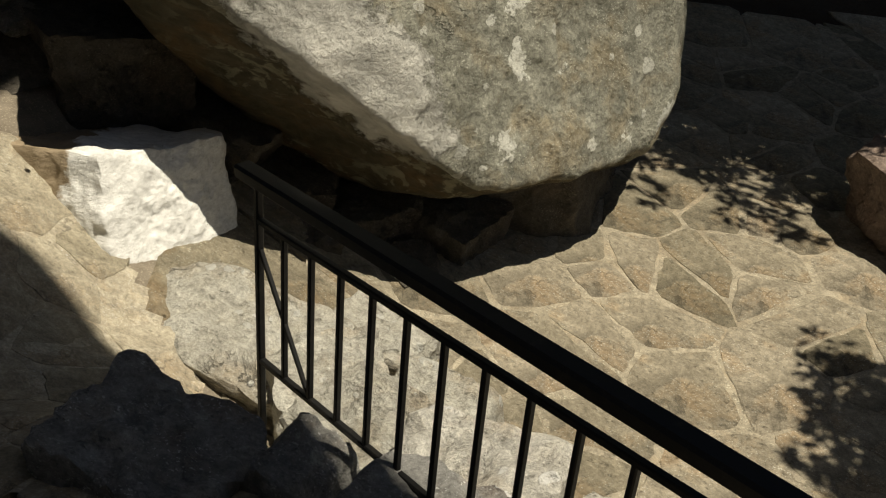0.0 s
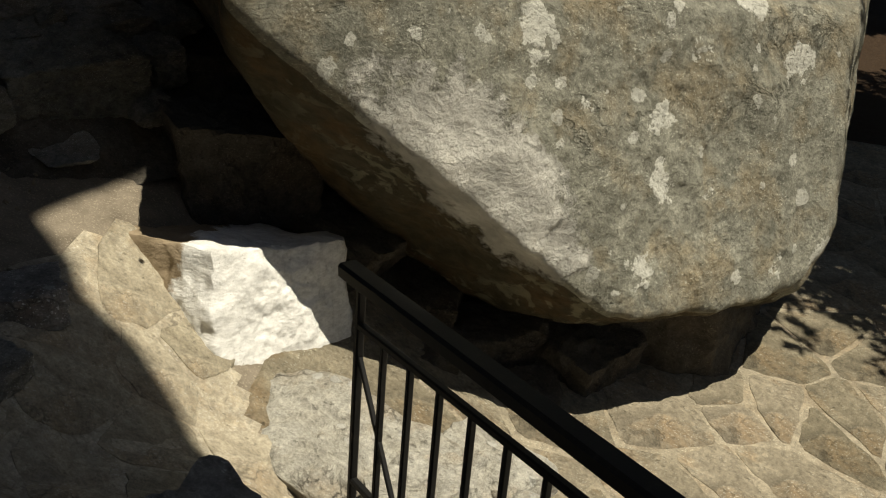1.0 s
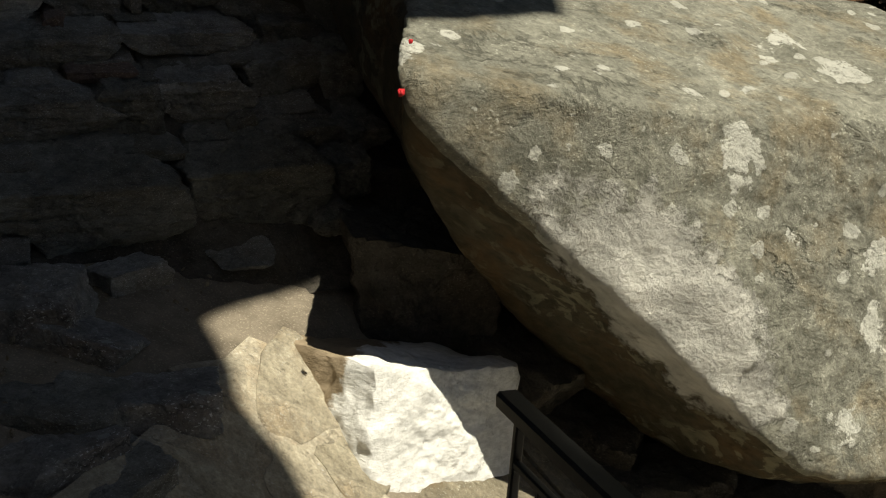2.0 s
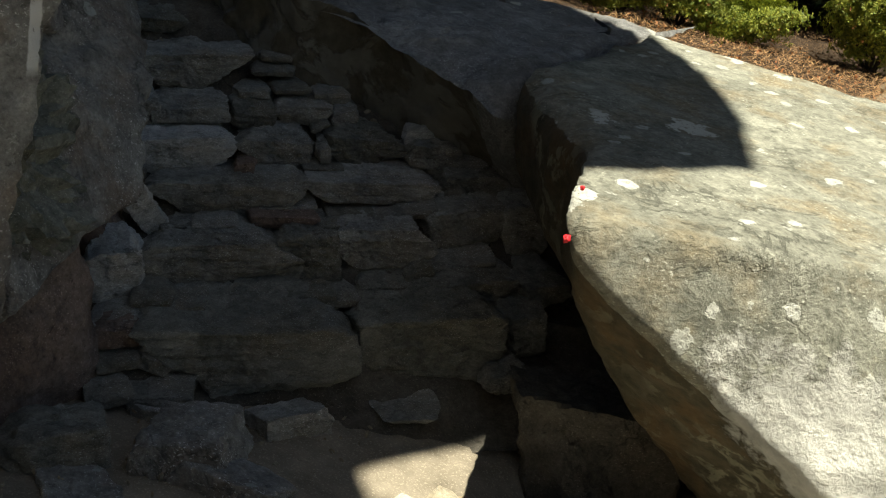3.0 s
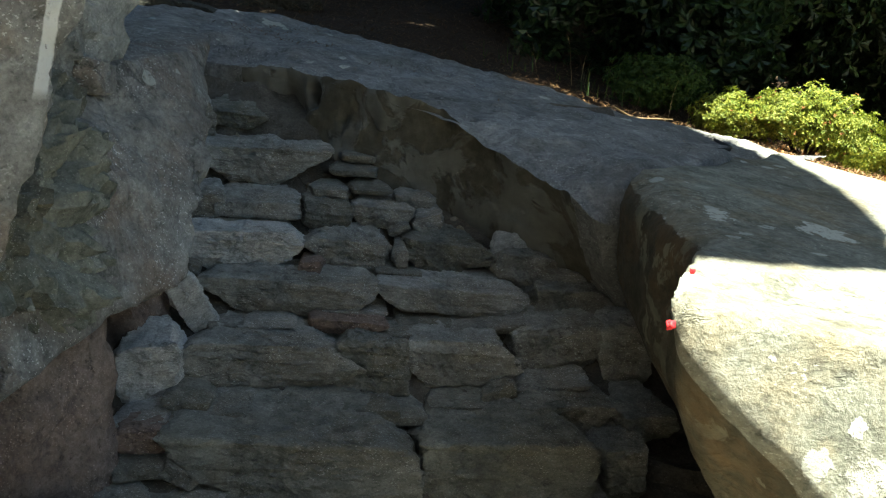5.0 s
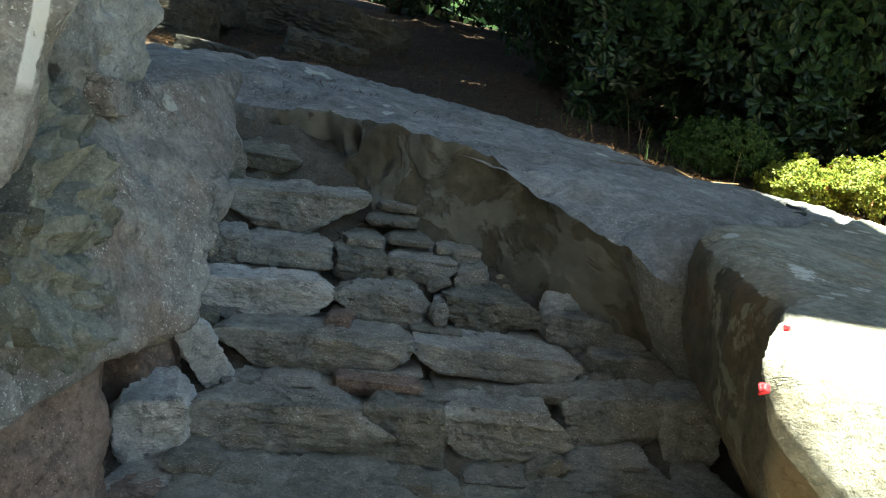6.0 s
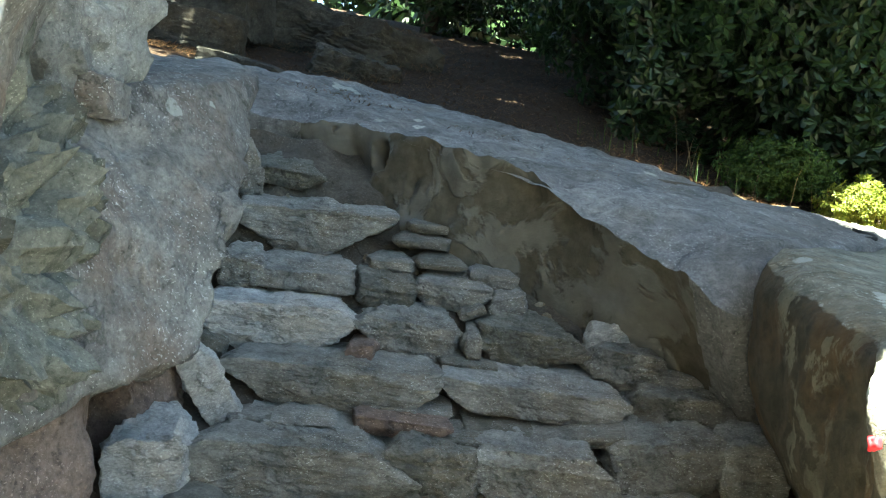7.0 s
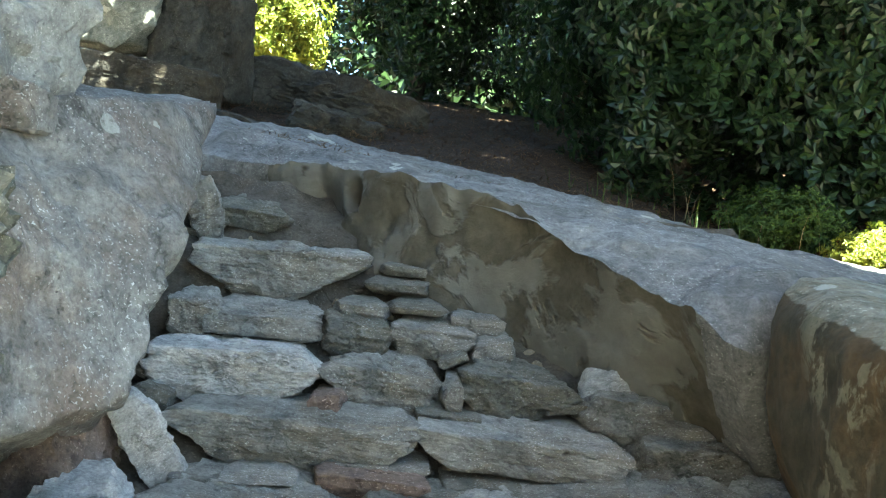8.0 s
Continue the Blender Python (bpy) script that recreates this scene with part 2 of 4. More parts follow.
# Bank rock, darkened in colour to stand for the shade of the trees
M_ROCK_SHADE = rock_material("rock_darkened_for_shade", (0.045, 0.045, 0.038), (0.12, 0.115, 0.10), (0.10, 0.075, 0.045), 0.0, grain=50)
M_GREEN = rock_material("mossy_rock", (0.18, 0.195, 0.165), (0.40, 0.41, 0.36), (0.2, 0.17, 0.11), 0.05, grain=60)
M_PINK = rock_material("reddish_rock", (0.22, 0.165, 0.14), (0.42, 0.33, 0.28), (0.3, 0.2, 0.15), 0.0, grain=60)
M_BLUE = rock_material("bluish_rock", (0.26, 0.28, 0.285), (0.52, 0.535, 0.53), (0.3, 0.29, 0.26), 0.1, grain=60)
M_PALE = rock_material("pale_schist", (0.58, 0.585, 0.57), (0.92, 0.92, 0.89), (0.72, 0.68, 0.60), 0.0, grain=80, layer=(1, 1, 2), crack=0.4, fleck=0.8, size=120)
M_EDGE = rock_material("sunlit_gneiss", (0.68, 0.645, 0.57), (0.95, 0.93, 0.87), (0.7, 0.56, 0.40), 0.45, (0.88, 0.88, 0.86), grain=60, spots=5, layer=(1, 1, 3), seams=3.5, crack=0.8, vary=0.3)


M_IRON = plain_paint("black_iron_paint", (0.012, 0.012, 0.012), 0.45, (0.03, 0.026, 0.022))
M_RED = plain_paint("red_paint", (0.55, 0.02, 0.03), 0.6, (0.4, 0.05, 0.05))


# ---- builders ----
def mesh_from(name, verts, faces, material, smooth=True, crisp=0):
    me = bpy.data.meshes.new(name)
    me.from_pydata(verts, [], faces)
    me.materials.append(material)
    if smooth:
        me.polygons.foreach_set("use_smooth", [True] * len(me.polygons))
    me.update()
    if crisp:
        me.set_sharp_from_angle(angle=radians(crisp))
    return me


BALLS = {}


def ball(sub):
    if sub not in BALLS:
        bm = bmesh.new()
        bmesh.ops.create_icosphere(bm, subdivisions=sub, radius=1)
        bm.verts.ensure_lookup_table()
        BALLS[sub] = (np.array([v.co[:] for v in bm.verts]), [[v.index for v in f.verts] for f in bm.faces])
        bm.free()
    return BALLS[sub]


def rock_mesh(name, planes, material, sub=5, sharp=40, rough=0.03, scale=2.0, seed=0, fine=0.35, strata=0.0, layers=16.0, size=(1, 1, 1), crisp=0, also=()):
    """A broken stone round its own origin: planes are (normal, distance); noise breaks faces and edges, strata cut shelves.
    also: planes of a second body with the same middle, grown together with the first."""
    dirs, faces = ball(sub)
    dirs = dirs * np.array(size)
    dirs = dirs / np.linalg.norm(dirs, axis=1)[:, None]
    far = np.zeros(len(dirs))
    for body in (planes, also):
        inv = np.zeros(len(dirs))
        for n, d in body:
            n = np.array(n, float) / np.linalg.norm(n)
            inv += (np.maximum(dirs @ n, 0.0) / d) ** sharp
        if body:
            far = np.maximum(far, inv ** (-1.0 / sharp))
    pts = dirs * far[:, None]
    out = []
    off = Vector((seed * 3.17, seed * 1.31, seed * 7.7))
    for p, d in zip(pts, dirs):
        v = Vector(p)
        q = v * scale + off
        n = noise.fractal(q, 0.9, 2.1, 5) - 0.9 * abs(noise.noise(q * 1.9)) + fine * noise.fractal(q * 4.3, 0.7, 2.3, 4)
        w = v + Vector(d) * (rough * n)
        if strata:
            k = noise.noise(Vector((v.x * 2.2, v.y * 2.2, v.z * layers)) + off) + 0.5 * noise.noise(Vector((v.x * 5, v.y * 5, v.z * layers * 2.3)) + off)
            w += Vector((d[0], d[1], 0)) * (strata * max(-0.6, min(0.5, k * 2)))
        out.append(tuple(w))
    return mesh_from(name, out, faces, material, True, crisp)


def thing(name, mesh, at, label, category, group="", turn=(0, 0, 0)):
    ob = new(name, mesh)
    ob.matrix_world = pose(*at, *turn)
    return tagged(ob, label, category, group)


def part(name, mesh, parent, label=""):
    ob = new(name, mesh)
    ob.parent = parent
    return tagged(ob, label)


def box_planes(w, d, h, rng, tilt=0.14, cut=(0.74, 0.92)):
    """Planes of a rough block with broken corners."""
    t = lambda: rng.uniform(-tilt, tilt)
    ps = [((1, t(), t() * 3), w / 2), ((-1, t(), t() * 3), w / 2), ((t(), 1, t()), d / 2), ((t(), -1, t()), d / 2), ((t() * 0.4, t(), 1), h / 2), ((t() * 0.4, t(), -1), h / 2)]
    for _ in range(7):
        n = Vector((rng.choice((-1, 1)) / w, rng.choice((-1, -1, 0, 1)) / d, rng.choice((-1, 0, 1)) / h))
        n = Vector((n.x * rng.uniform(0.4, 1.6), n.y * rng.uniform(0.4, 1.6), n.z * rng.uniform(0.4, 1.6))).normalized()
        reach = abs(n.x) * w / 2 + abs(n.y) * d / 2 + abs(n.z) * h / 2
        ps.append((tuple(n), reach * rng.uniform(*cut)))
    return ps


def block(name, at, size, turn, material, label, category="rock", seed=1, sub=5, tilt=0.14, rough=0.085, group="", strata=0.0, cut=(0.74, 0.92), crisp=28):
    """A rough block of the given width, depth and height."""
    rng = random.Random(seed * 13 + 5)
    w, d, h = size
    r = rough * min(size)
    me = rock_mesh(name, box_planes(w, d, h, rng, tilt, cut), material, sub, 60, r, 1.6 / max(min(size), 0.12), seed, 0.5, strata, 3.2 / h, size, crisp)
    return thing(name, me, at, label, category, group, turn)


def hewn(name, c, planes, material, label, category="rock", sub=6, sharp=40, rough=0.03, scale=1.6, seed=1, **more):
    """A large rock round c, from planes given by a normal and a point that each passes through."""
    c = Vector(c)
    from_c = lambda pairs: [(Vector(n).normalized(), Vector(n).normalized().dot(Vector(p) - c)) for n, p in pairs]
    more["also"] = from_c(more.get("also", ()))
    return thing(name, rock_mesh(name, from_c(planes), material, sub, sharp, rough, scale, seed, **more), c, label, category)


# ---- ground ----
GX = (-40, -5.0, -3.4, -2.4, -1.65, -1.05, 0.0, 1.5, 4.0, 40)
GZ = (0.9, -0.1, -0.5, -0.58, -0.74, -1.15, -1.6, -1.85, -2.0, -2.6)
RAIL_FOOT = Vector((-0.468, 2.971, -0.09))
RAIL_WAY = Vector((0.574, -0.819, 0))


def beside_rail(x, y):
    """Metres to the outer side of the rail's line."""
    return (x - RAIL_FOOT.x) * 0.819 + (y - RAIL_FOOT.y) * 0.574


def ground_z(x, y):
    z = float(np.interp(x, GX, GZ))
    ramp = -0.93 + 0.36 * max(2.95 - y, 0.0)
    inner = min(max(-beside_rail(x, y) / 0.15 + 0.3, 0.0), 1.0) * min(max((3.5 - y) / 0.8, 0.0), 1.0)
    z = z * (1 - inner) + max(z, min(ramp, 0.35)) * inner
    edge = float(np.interp(x, (-2.7, -2.2, -1.9, 0.0), (6.15, 6.5, 6.75, 6.75)))
    back = min(max((y - edge) / 0.25, 0.0), 1.0) * min(max((1.6 - x) / 1.6, 0.0), 1.0)
    hill = 0.84 - 0.17 * (max(x, -12) + 3.17) + float(np.interp(x, (-5.0, -2.8), (0.05, 0.0))) * (min(y, 30) - 6.1)
    hill += 0.13 * min(max(y - 7.3, 0.0), 4.0) * min(max((-3.9 - x) / 1.5, 0.0), 1.0)
    return z * (1 - back) + hill * back


def ground():
    xs = np.concatenate([np.linspace(-300, -12, 12), np.arange(-11.5, 9, 0.1), np.linspace(10, 300, 12)])
    ys = np.concatenate([np.linspace(-300, -6, 10), np.arange(-5.5, 16, 0.1), np.linspace(17, 400, 14)])
    verts = [(x, y, ground_z(x, y) - 0.02 + 0.02 * noise.fractal(Vector((x * 1.7, y * 1.7, 0)), 0.9, 2.1, 4)) for y in ys for x in xs]
    w = len(xs)
    faces = [(j * w + i, j * w + i + 1, (j + 1) * w + i + 1, (j + 1) * w + i) for j in range(len(ys) - 1) for i in range(w - 1)]
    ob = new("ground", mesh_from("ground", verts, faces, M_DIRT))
    return tagged(ob, "packed brown earth with grit and pine needles", "ground", kind="structure")


ground()

# ---- the great boulder and the rocks under it ----
UNDER = [
    ((-0.731, -0.421, -0.537), (-1.233, 5.317, -0.740)),
    ((-0.652, -0.443, -0.615), (-0.962, 5.241, -1.007)),
    ((-0.422, -0.489, -0.763), (-0.560, 5.165, -1.250)),
    ((-0.213, -0.517, -0.829), (-0.093, 5.101, -1.407)),
    ((-0.050, -0.531, -0.846), (0.330, 5.064, -1.450)),
    ((0.238, -0.527, -0.816), (1.066, 5.097, -1.229)),
]
SIDES = [
    ((-0.884, -0.437, -0.167), (-1.728, 5.296, -0.039)),
    ((-0.765, -0.463, -0.448), (-1.612, 5.275, -0.293)),
    ((0.422, -0.518, -0.744), (0.742, 5.076, -1.361)),
    ((0.880, -0.375, -0.291), (1.273, 5.157, -1.040)),
    ((0.970, -0.210, 0.09), (1.363, 5.33, -0.64)),
]
WEATHERED = [
    ((0.175, -0.07, 0.98), (-0.9, 4.6, 0.385)),
    ((0.62, -0.68, 0.38), (-0.05, 4.40, -0.5)),
    ((0.45, -0.86, 0.24), (0.05, 4.44, -0.72)),
    ((-0.30, -0.75, -0.59), (-0.60, 3.96, 0.16)),
    ((0.45, -0.35, 0.82), (-0.55, 4.2, 0.25)),
    ((-0.965, -0.26, -0.05), (-1.19, 4.03, 0.40)),
    ((0.1, 1, 0), (-1.2, 7.0, 0)),
]
# the rock behind the notch: a steep brown face and the side towards the slab
BEHIND = UNDER + SIDES[1:] + WEATHERED[:5] + WEATHERED[6:] + [
    ((-0.744, -0.669, -0.03), (-2.02, 5.46, 0.58)),
    ((-1, 0.05, 0), (-2.04, 5.6, 0.5)),
    ((-0.40, -0.50, 0.75), (-1.985, 5.535, 0.615)),
]
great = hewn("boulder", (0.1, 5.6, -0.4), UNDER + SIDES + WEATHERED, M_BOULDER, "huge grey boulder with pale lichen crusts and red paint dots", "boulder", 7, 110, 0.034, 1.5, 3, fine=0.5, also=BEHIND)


def depth_under(planes, p):
    """How far p lies inside the nearest of some planes."""
    return min(Vector(n).normalized().dot(Vector(q) - p) for n, q in planes)


# How far each point belongs to the brown side that is darkened for shade
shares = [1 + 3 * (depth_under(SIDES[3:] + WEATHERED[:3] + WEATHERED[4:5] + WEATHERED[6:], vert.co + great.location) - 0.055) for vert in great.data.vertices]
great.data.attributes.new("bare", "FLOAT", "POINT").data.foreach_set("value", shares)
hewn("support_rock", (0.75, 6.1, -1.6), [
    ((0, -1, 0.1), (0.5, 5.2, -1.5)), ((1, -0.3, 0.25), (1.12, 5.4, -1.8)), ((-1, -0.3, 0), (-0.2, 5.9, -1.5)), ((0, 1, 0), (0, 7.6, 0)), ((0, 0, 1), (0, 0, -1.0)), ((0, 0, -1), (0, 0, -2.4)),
], M_BED_SHADE, "dark rock carrying the great boulder", "rock", 6, 22, 0.08, 1.8, 21)
# Stones that fill the hollow and cleft; their dark colour stands for deep shade
block("cave_rock", (-1.35, 4.95, -0.75), (0.6, 0.5, 0.5), (0, 5, 40), M_BED_SHADE, "rock in the hollow under the boulder, coloured dark for shade", seed=31)
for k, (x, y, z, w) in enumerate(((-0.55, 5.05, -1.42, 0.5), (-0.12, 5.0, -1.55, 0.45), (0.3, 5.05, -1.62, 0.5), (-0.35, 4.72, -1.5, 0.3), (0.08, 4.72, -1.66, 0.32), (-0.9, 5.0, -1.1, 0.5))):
    block("hollow_stone", (x, y, z), (w, w * 0.8, w * 0.6), (6, 4 - 3 * k, 30 * k), M_BED_SHADE, "stone added under the boulder, coloured dark for the shade there", seed=131 + k)
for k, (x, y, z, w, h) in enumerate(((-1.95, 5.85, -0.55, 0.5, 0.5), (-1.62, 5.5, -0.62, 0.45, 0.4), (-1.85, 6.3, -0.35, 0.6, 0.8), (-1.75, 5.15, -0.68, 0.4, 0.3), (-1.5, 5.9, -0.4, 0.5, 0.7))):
    block("cleft_stone", (x, y, z), (w, w * 0.8, h), (0, 6 - 3 * k, 30 * k), M_BED_SHADE, "stone added in the cleft beside the steps, coloured dark for shade", seed=141 + k)
for k, (x, y, z) in enumerate(((-1.148, 4.03, 0.352), (-1.215, 4.30, 0.455))):
    wide = 0.012 - 0.006 * k
    dot = rock_mesh("paint_mark", [((1, 0, 0.2), wide), ((-1, 0, -0.2), wide * 0.7), ((0, 1, 0), wide), ((0, -1, 0), wide), ((0, 0, 1), wide * 0.8), ((0.3, 0, -1), wide * 1.1)], M_RED, 3, 6, 0.006, 30, k)
    ob = part("paint_mark", dot, great, "red painted way mark")
    ob.location = Vector((x, y, z)) - Vector((0.1, 5.6, -0.4))

# ---- the mortared slab above the steps ----
SLAB_X = (-5.8, -4.45, -4.1, -3.65, -3.05, -2.62, -2.36, -2.15)
LIP_Z = (1.05, 0.98, 0.95, 0.95, 0.83, 0.63, 0.54, 0.44)
LIP_Y = (5.75, 5.72, 5.78, 5.66, 5.65, 5.62, 5.58, 5.50)
FOOT_Y = (5.7, 5.50, 5.62, 5.50, 5.66, 5.76, 5.84, 5.80)


def slab_row(x, part_of):
    """Points across the slab at x: its top from the back to the lip, or its face from the lip down."""
    lz, ly, fy = (float(np.interp(x, SLAB_X, v)) for v in (LIP_Z, LIP_Y, FOOT_Y))
    lz += 0.022 * noise.noise(Vector((x * 3.1, 0, 3))) + 0.010 * noise.noise(Vector((x * 11, 0, 5)))
    ly += 0.03 * noise.noise(Vector((x * 4, 2, 3)))
    ridge = 0.84 - 0.18 * (x + 3.17)
    if part_of == "top":
        dip = max(ridge - lz, 0.02)
        ys = 1 - (1 - np.linspace(0, 1, 64)) ** 2.2
        return [(x, 7.4 + (ly - 7.4) * t, ridge + 0.09 * (1 - t) - dip * max(0.0, (t - 0.80) / 0.20) ** 1.6) for t in ys]
    return [(x, ly + (fy + 0.10 * math.sin(t * 3.0) * 1.0 - ly) * min(1.0, t * 2.2), lz - (lz + 0.75) * t) for t in np.linspace(0, 1, 64) ** 1.5]


def slab_mesh(name, part_of, material, rough, dents=()):
    xs = np.linspace(-5.8, -2.15, 270)
    rows = [slab_row(x, part_of) for x in xs]
    rows.append([(x + 0.06, y + 0.06, z - 0.02) for x, y, z in rows[-1]])
    rows.append([(x + 0.01, y + 0.7, z - 0.02) for x, y, z in rows[-1]])
    n = len(rows[0])
    verts = []
    for row in rows:
        for x, y, z in row:
            v = Vector((x, y, z))
            k = noise.fractal(v * 2.1, 0.9, 2.1, 4) + 0.35 * noise.fractal(v * 9, 0.8, 2.1, 3)
            v += Vector((0.2, -0.7, 0.6)) * (rough * k)
            if part_of == "face":
                for dx, dz, r, deep in ((-3.85, 0.84, 0.055, 0.16), (-4.02, 0.74, 0.13, 0.07), (-4.42, 0.72, 0.15, 0.10), (-3.62, 0.62, 0.22, 0.05), (-3.42, 0.30, 0.05, 0.04), (-2.95, 0.55, 0.30, 0.04)):
                    v.y += deep * math.exp(-(((x - dx) / r) ** 2 + ((z - dz) / (r * 1.2)) ** 2) ** 2)
            for dx, dy, r, deep in dents:
                f = math.exp(-(((x - dx) / r) ** 2 + ((y - dy) / (r * 0.8)) ** 2) ** 2)
                v.z -= deep * f
            verts.append(tuple(v))
    faces = [(i * n + j, i * n + j + 1, (i + 1) * n + j + 1, (i + 1) * n + j) for i in range(len(rows) - 1) for j in range(n - 1)]
    return mesh_from(name, verts, faces, material)


slab = thing("rock_slab", slab_mesh("rock_slab", "top", M_COPING, 0.05, ((-2.98, 5.80, 0.045, 0.06), (-3.89, 5.80, 0.03, 0.06), (-4.45, 5.85, 0.12, 0.06), (-4.7, 6.0, 0.1, 0.05))), (0, 0, 0), "long grey rock slab with mortar patched along its face", "rock")
face = slab_mesh("mortar_face", "face", M_MORTAR, 0.065)
face.materials.append(M_COPING)
for poly in face.polygons:
    edge = 0.12 * noise.noise(poly.center * 4)
    poly.material_index = 1 if poly.center.x > -2.30 + edge or poly.center.x < -4.35 + edge else 0
part("mortar_face", face, slab, "blotched grey-brown mortar facing")

# ---- rocks beside the steps ----
hewn("leaning_rock", (-3.65, 3.95, 0.45), [
    ((0.905, 0.16, 0.33), (-3.13, 4.0, 0.52)), ((0.79, 0.11, 0.60), (-3.13, 4.0, 0.52)), ((0.50, 0.80, -0.30), (-3.25, 4.45, 0.53)), ((0.12, -0.12, 1), (-3.5, 4.4, 0.95)), ((0.40, 0.35, -0.85), (-3.0, 4.145, 0.19)),
    ((0.2, -1, 0.1), (-3.2, 3.3, 0.4)), ((-1, 0, 0), (-4.6, 0, 0)), ((0, 0, -1), (0, 0, -0.4)), ((0.75, 0.5, 0.42), (-3.36, 4.5, 0.75)),
], M_LEFT, "grey-brown leaning rock beside the rough steps", seed=5, sharp=150, rough=0.04, scale=2.2, fine=0.6)
hewn("rough_rock", (-3.5, 3.4, 0.35), [
    ((0.9, 0.15, 0.40), (-2.98, 3.70, 0.48)), ((0.45, 0.88, -0.12), (-3.03, 3.84, 0.50)), ((0, 0.1, 1), (-3.3, 3.7, 0.86)), ((0, -1, 0), (-3, 2.6, 0)), ((-1, 0, 0), (-4.4, 0, 0)), ((0.3, 0.1, -0.9), (-2.9, 3.6, 0.14)),
], M_GREEN, "rough greenish rock with deep clefts", seed=8, sharp=30, rough=0.12, scale=3.4, fine=0.7, crisp=32)
hewn("base_rock", (-3.5, 3.6, -0.35), [
    ((1, -0.05, 0.1), (-3.0, 3.6, -0.2)), ((0.5, 0.85, 0.2), (-3.02, 3.84, 0.0)), ((0, 0, 1), (0, 0, 0.2)), ((0, -1, 0), (0, 2.2, 0)), ((-1, 0, 0), (-4.4, 0, 0)), ((0, 0, -1), (0, 0, -1.0)),
], M_PINK, "reddish-brown bedrock under the leaning rock", seed=11, sharp=26, rough=0.06)
hewn("cliff_rock", (-3.3, 2.4, 1.0), [
    ((0.5, 0.82, -0.26), (-2.66, 3.36, 0.90)), ((0.85, -0.5, 0.12), (-2.50, 3.1, 0.5)), ((0, 0, 1), (0, 0, 2.6)), ((0, -1, 0), (0, 0.9, 0)), ((-1, 0, 0), (-5, 0, 0)), ((0.5, 0.1, -0.85), (-2.62, 3.0, -0.1)), ((0, 0, -1), (0, 0, -0.8)),
], M_CLIFF, "tall pale grey cliff rock with a white painted stripe", seed=14, sharp=90, rough=0.05, sub=6, fine=0.6)
block("recess_rock", (-3.60, 4.30, 0.0), (0.42, 0.4, 0.5), (0, 0, 30), M_PINK, "reddish-brown rock in the recess under the leaning rock", seed=18)
block("perched_rock", (-3.62, 3.93, 1.09), (0.5, 0.5, 0.60), (10, -6, 20), M_BLUE, "blue-grey rock perched on the leaning rock", seed=16, rough=0.1)
block("small_stone", (-3.44, 4.05, 0.86), (0.16, 0.2, 0.12), (0, 10, 30), M_LEFT, "small grey stone wedged under the perched rock", "stone", seed=17, sub=4)

# ---- steps ----
RUN = Vector((0.7071, 0.7071, 0))
CLIMB = Vector((-0.7071, 0.7071, 0))
FLIGHT = Vector((-3.0754, 5.2161, 0.2182))
LAID = [0]


def stone_planes(w, d, h, cuts, rng):
    """Planes of a laid stone: cuts takes off its four front corners, in tenths, from the upper left one clockwise."""
    t = lambda a: rng.uniform(-a, a)
    ps = [((1, t(0.2), t(0.15)), w / 2), ((-1, t(0.2), t(0.15)), w / 2), ((0, 1, 0), d / 2), ((t(0.08), -1, 0.10 + t(0.12)), d / 2), ((t(0.03), -0.17 + t(0.07), 1), h / 2), ((t(0.03), t(0.1), -1), h / 2)]
    for (sx, sz), c in zip(((-1, 1), (1, 1), (1, -1), (-1, -1)), cuts):
        a, b = max(int(c), 1) * 0.1 * min(w * 0.5, h * 1.5), max(int(c), 1) * 0.085 * h
        n = Vector((sx * b, 0, sz * a)).normalized()
        ps.append((tuple(n), n.dot(Vector((sx * (w / 2 - a), 0, sz * h / 2)))))
    for sz in (-1, 1):
        n = Vector((t(0.2), -1, sz * rng.uniform(0.5, 1.2))).normalized()
        ps.append((tuple(n), (abs(n.y) * d / 2 + abs(n.z) * h / 2) * rng.uniform(0.90, 0.97)))
    return ps


def course(stones, name="step_stone", deep=0.45, material=None, label="rough grey schist step stone", strata=0.011):
    """Stones of one course: metres along the course, height of the middle, width, height, lean in degrees, corner cuts."""
    for u, z, w, h, lean, cuts in stones:
        LAID[0] += 1
        seed = LAID[0] * 3
        d = deep if w > 0.22 else deep * 0.6
        p = FLIGHT + RUN * u + CLIMB * ((z - FLIGHT.z) / 0.638 + d / 2 - 0.06 + 0.025 * math.sin(seed * 2.3))
        p.z = z
        lay = Matrix.Translation(p) @ pose(0, 0, 0, 0, 0, 42) @ pose(0, 0, 0, 0, lean - 5.5, 0)
        rng = random.Random(seed * 13 + 5)
        size = (w * 0.985, d, h * 0.95)
        me = rock_mesh(name, stone_planes(*size, cuts, rng), material or M_STEP, 6 if w > 0.3 else 5, 70, 0.10 * min(h, 0.16), 9.0, seed, 0.7, strata if h > 0.1 else 0.006, 30.0, size, 30)
        ob = thing(name, me, (0, 0, 0), label, "stone", "stones of the rough steps")
        ob.matrix_world = lay


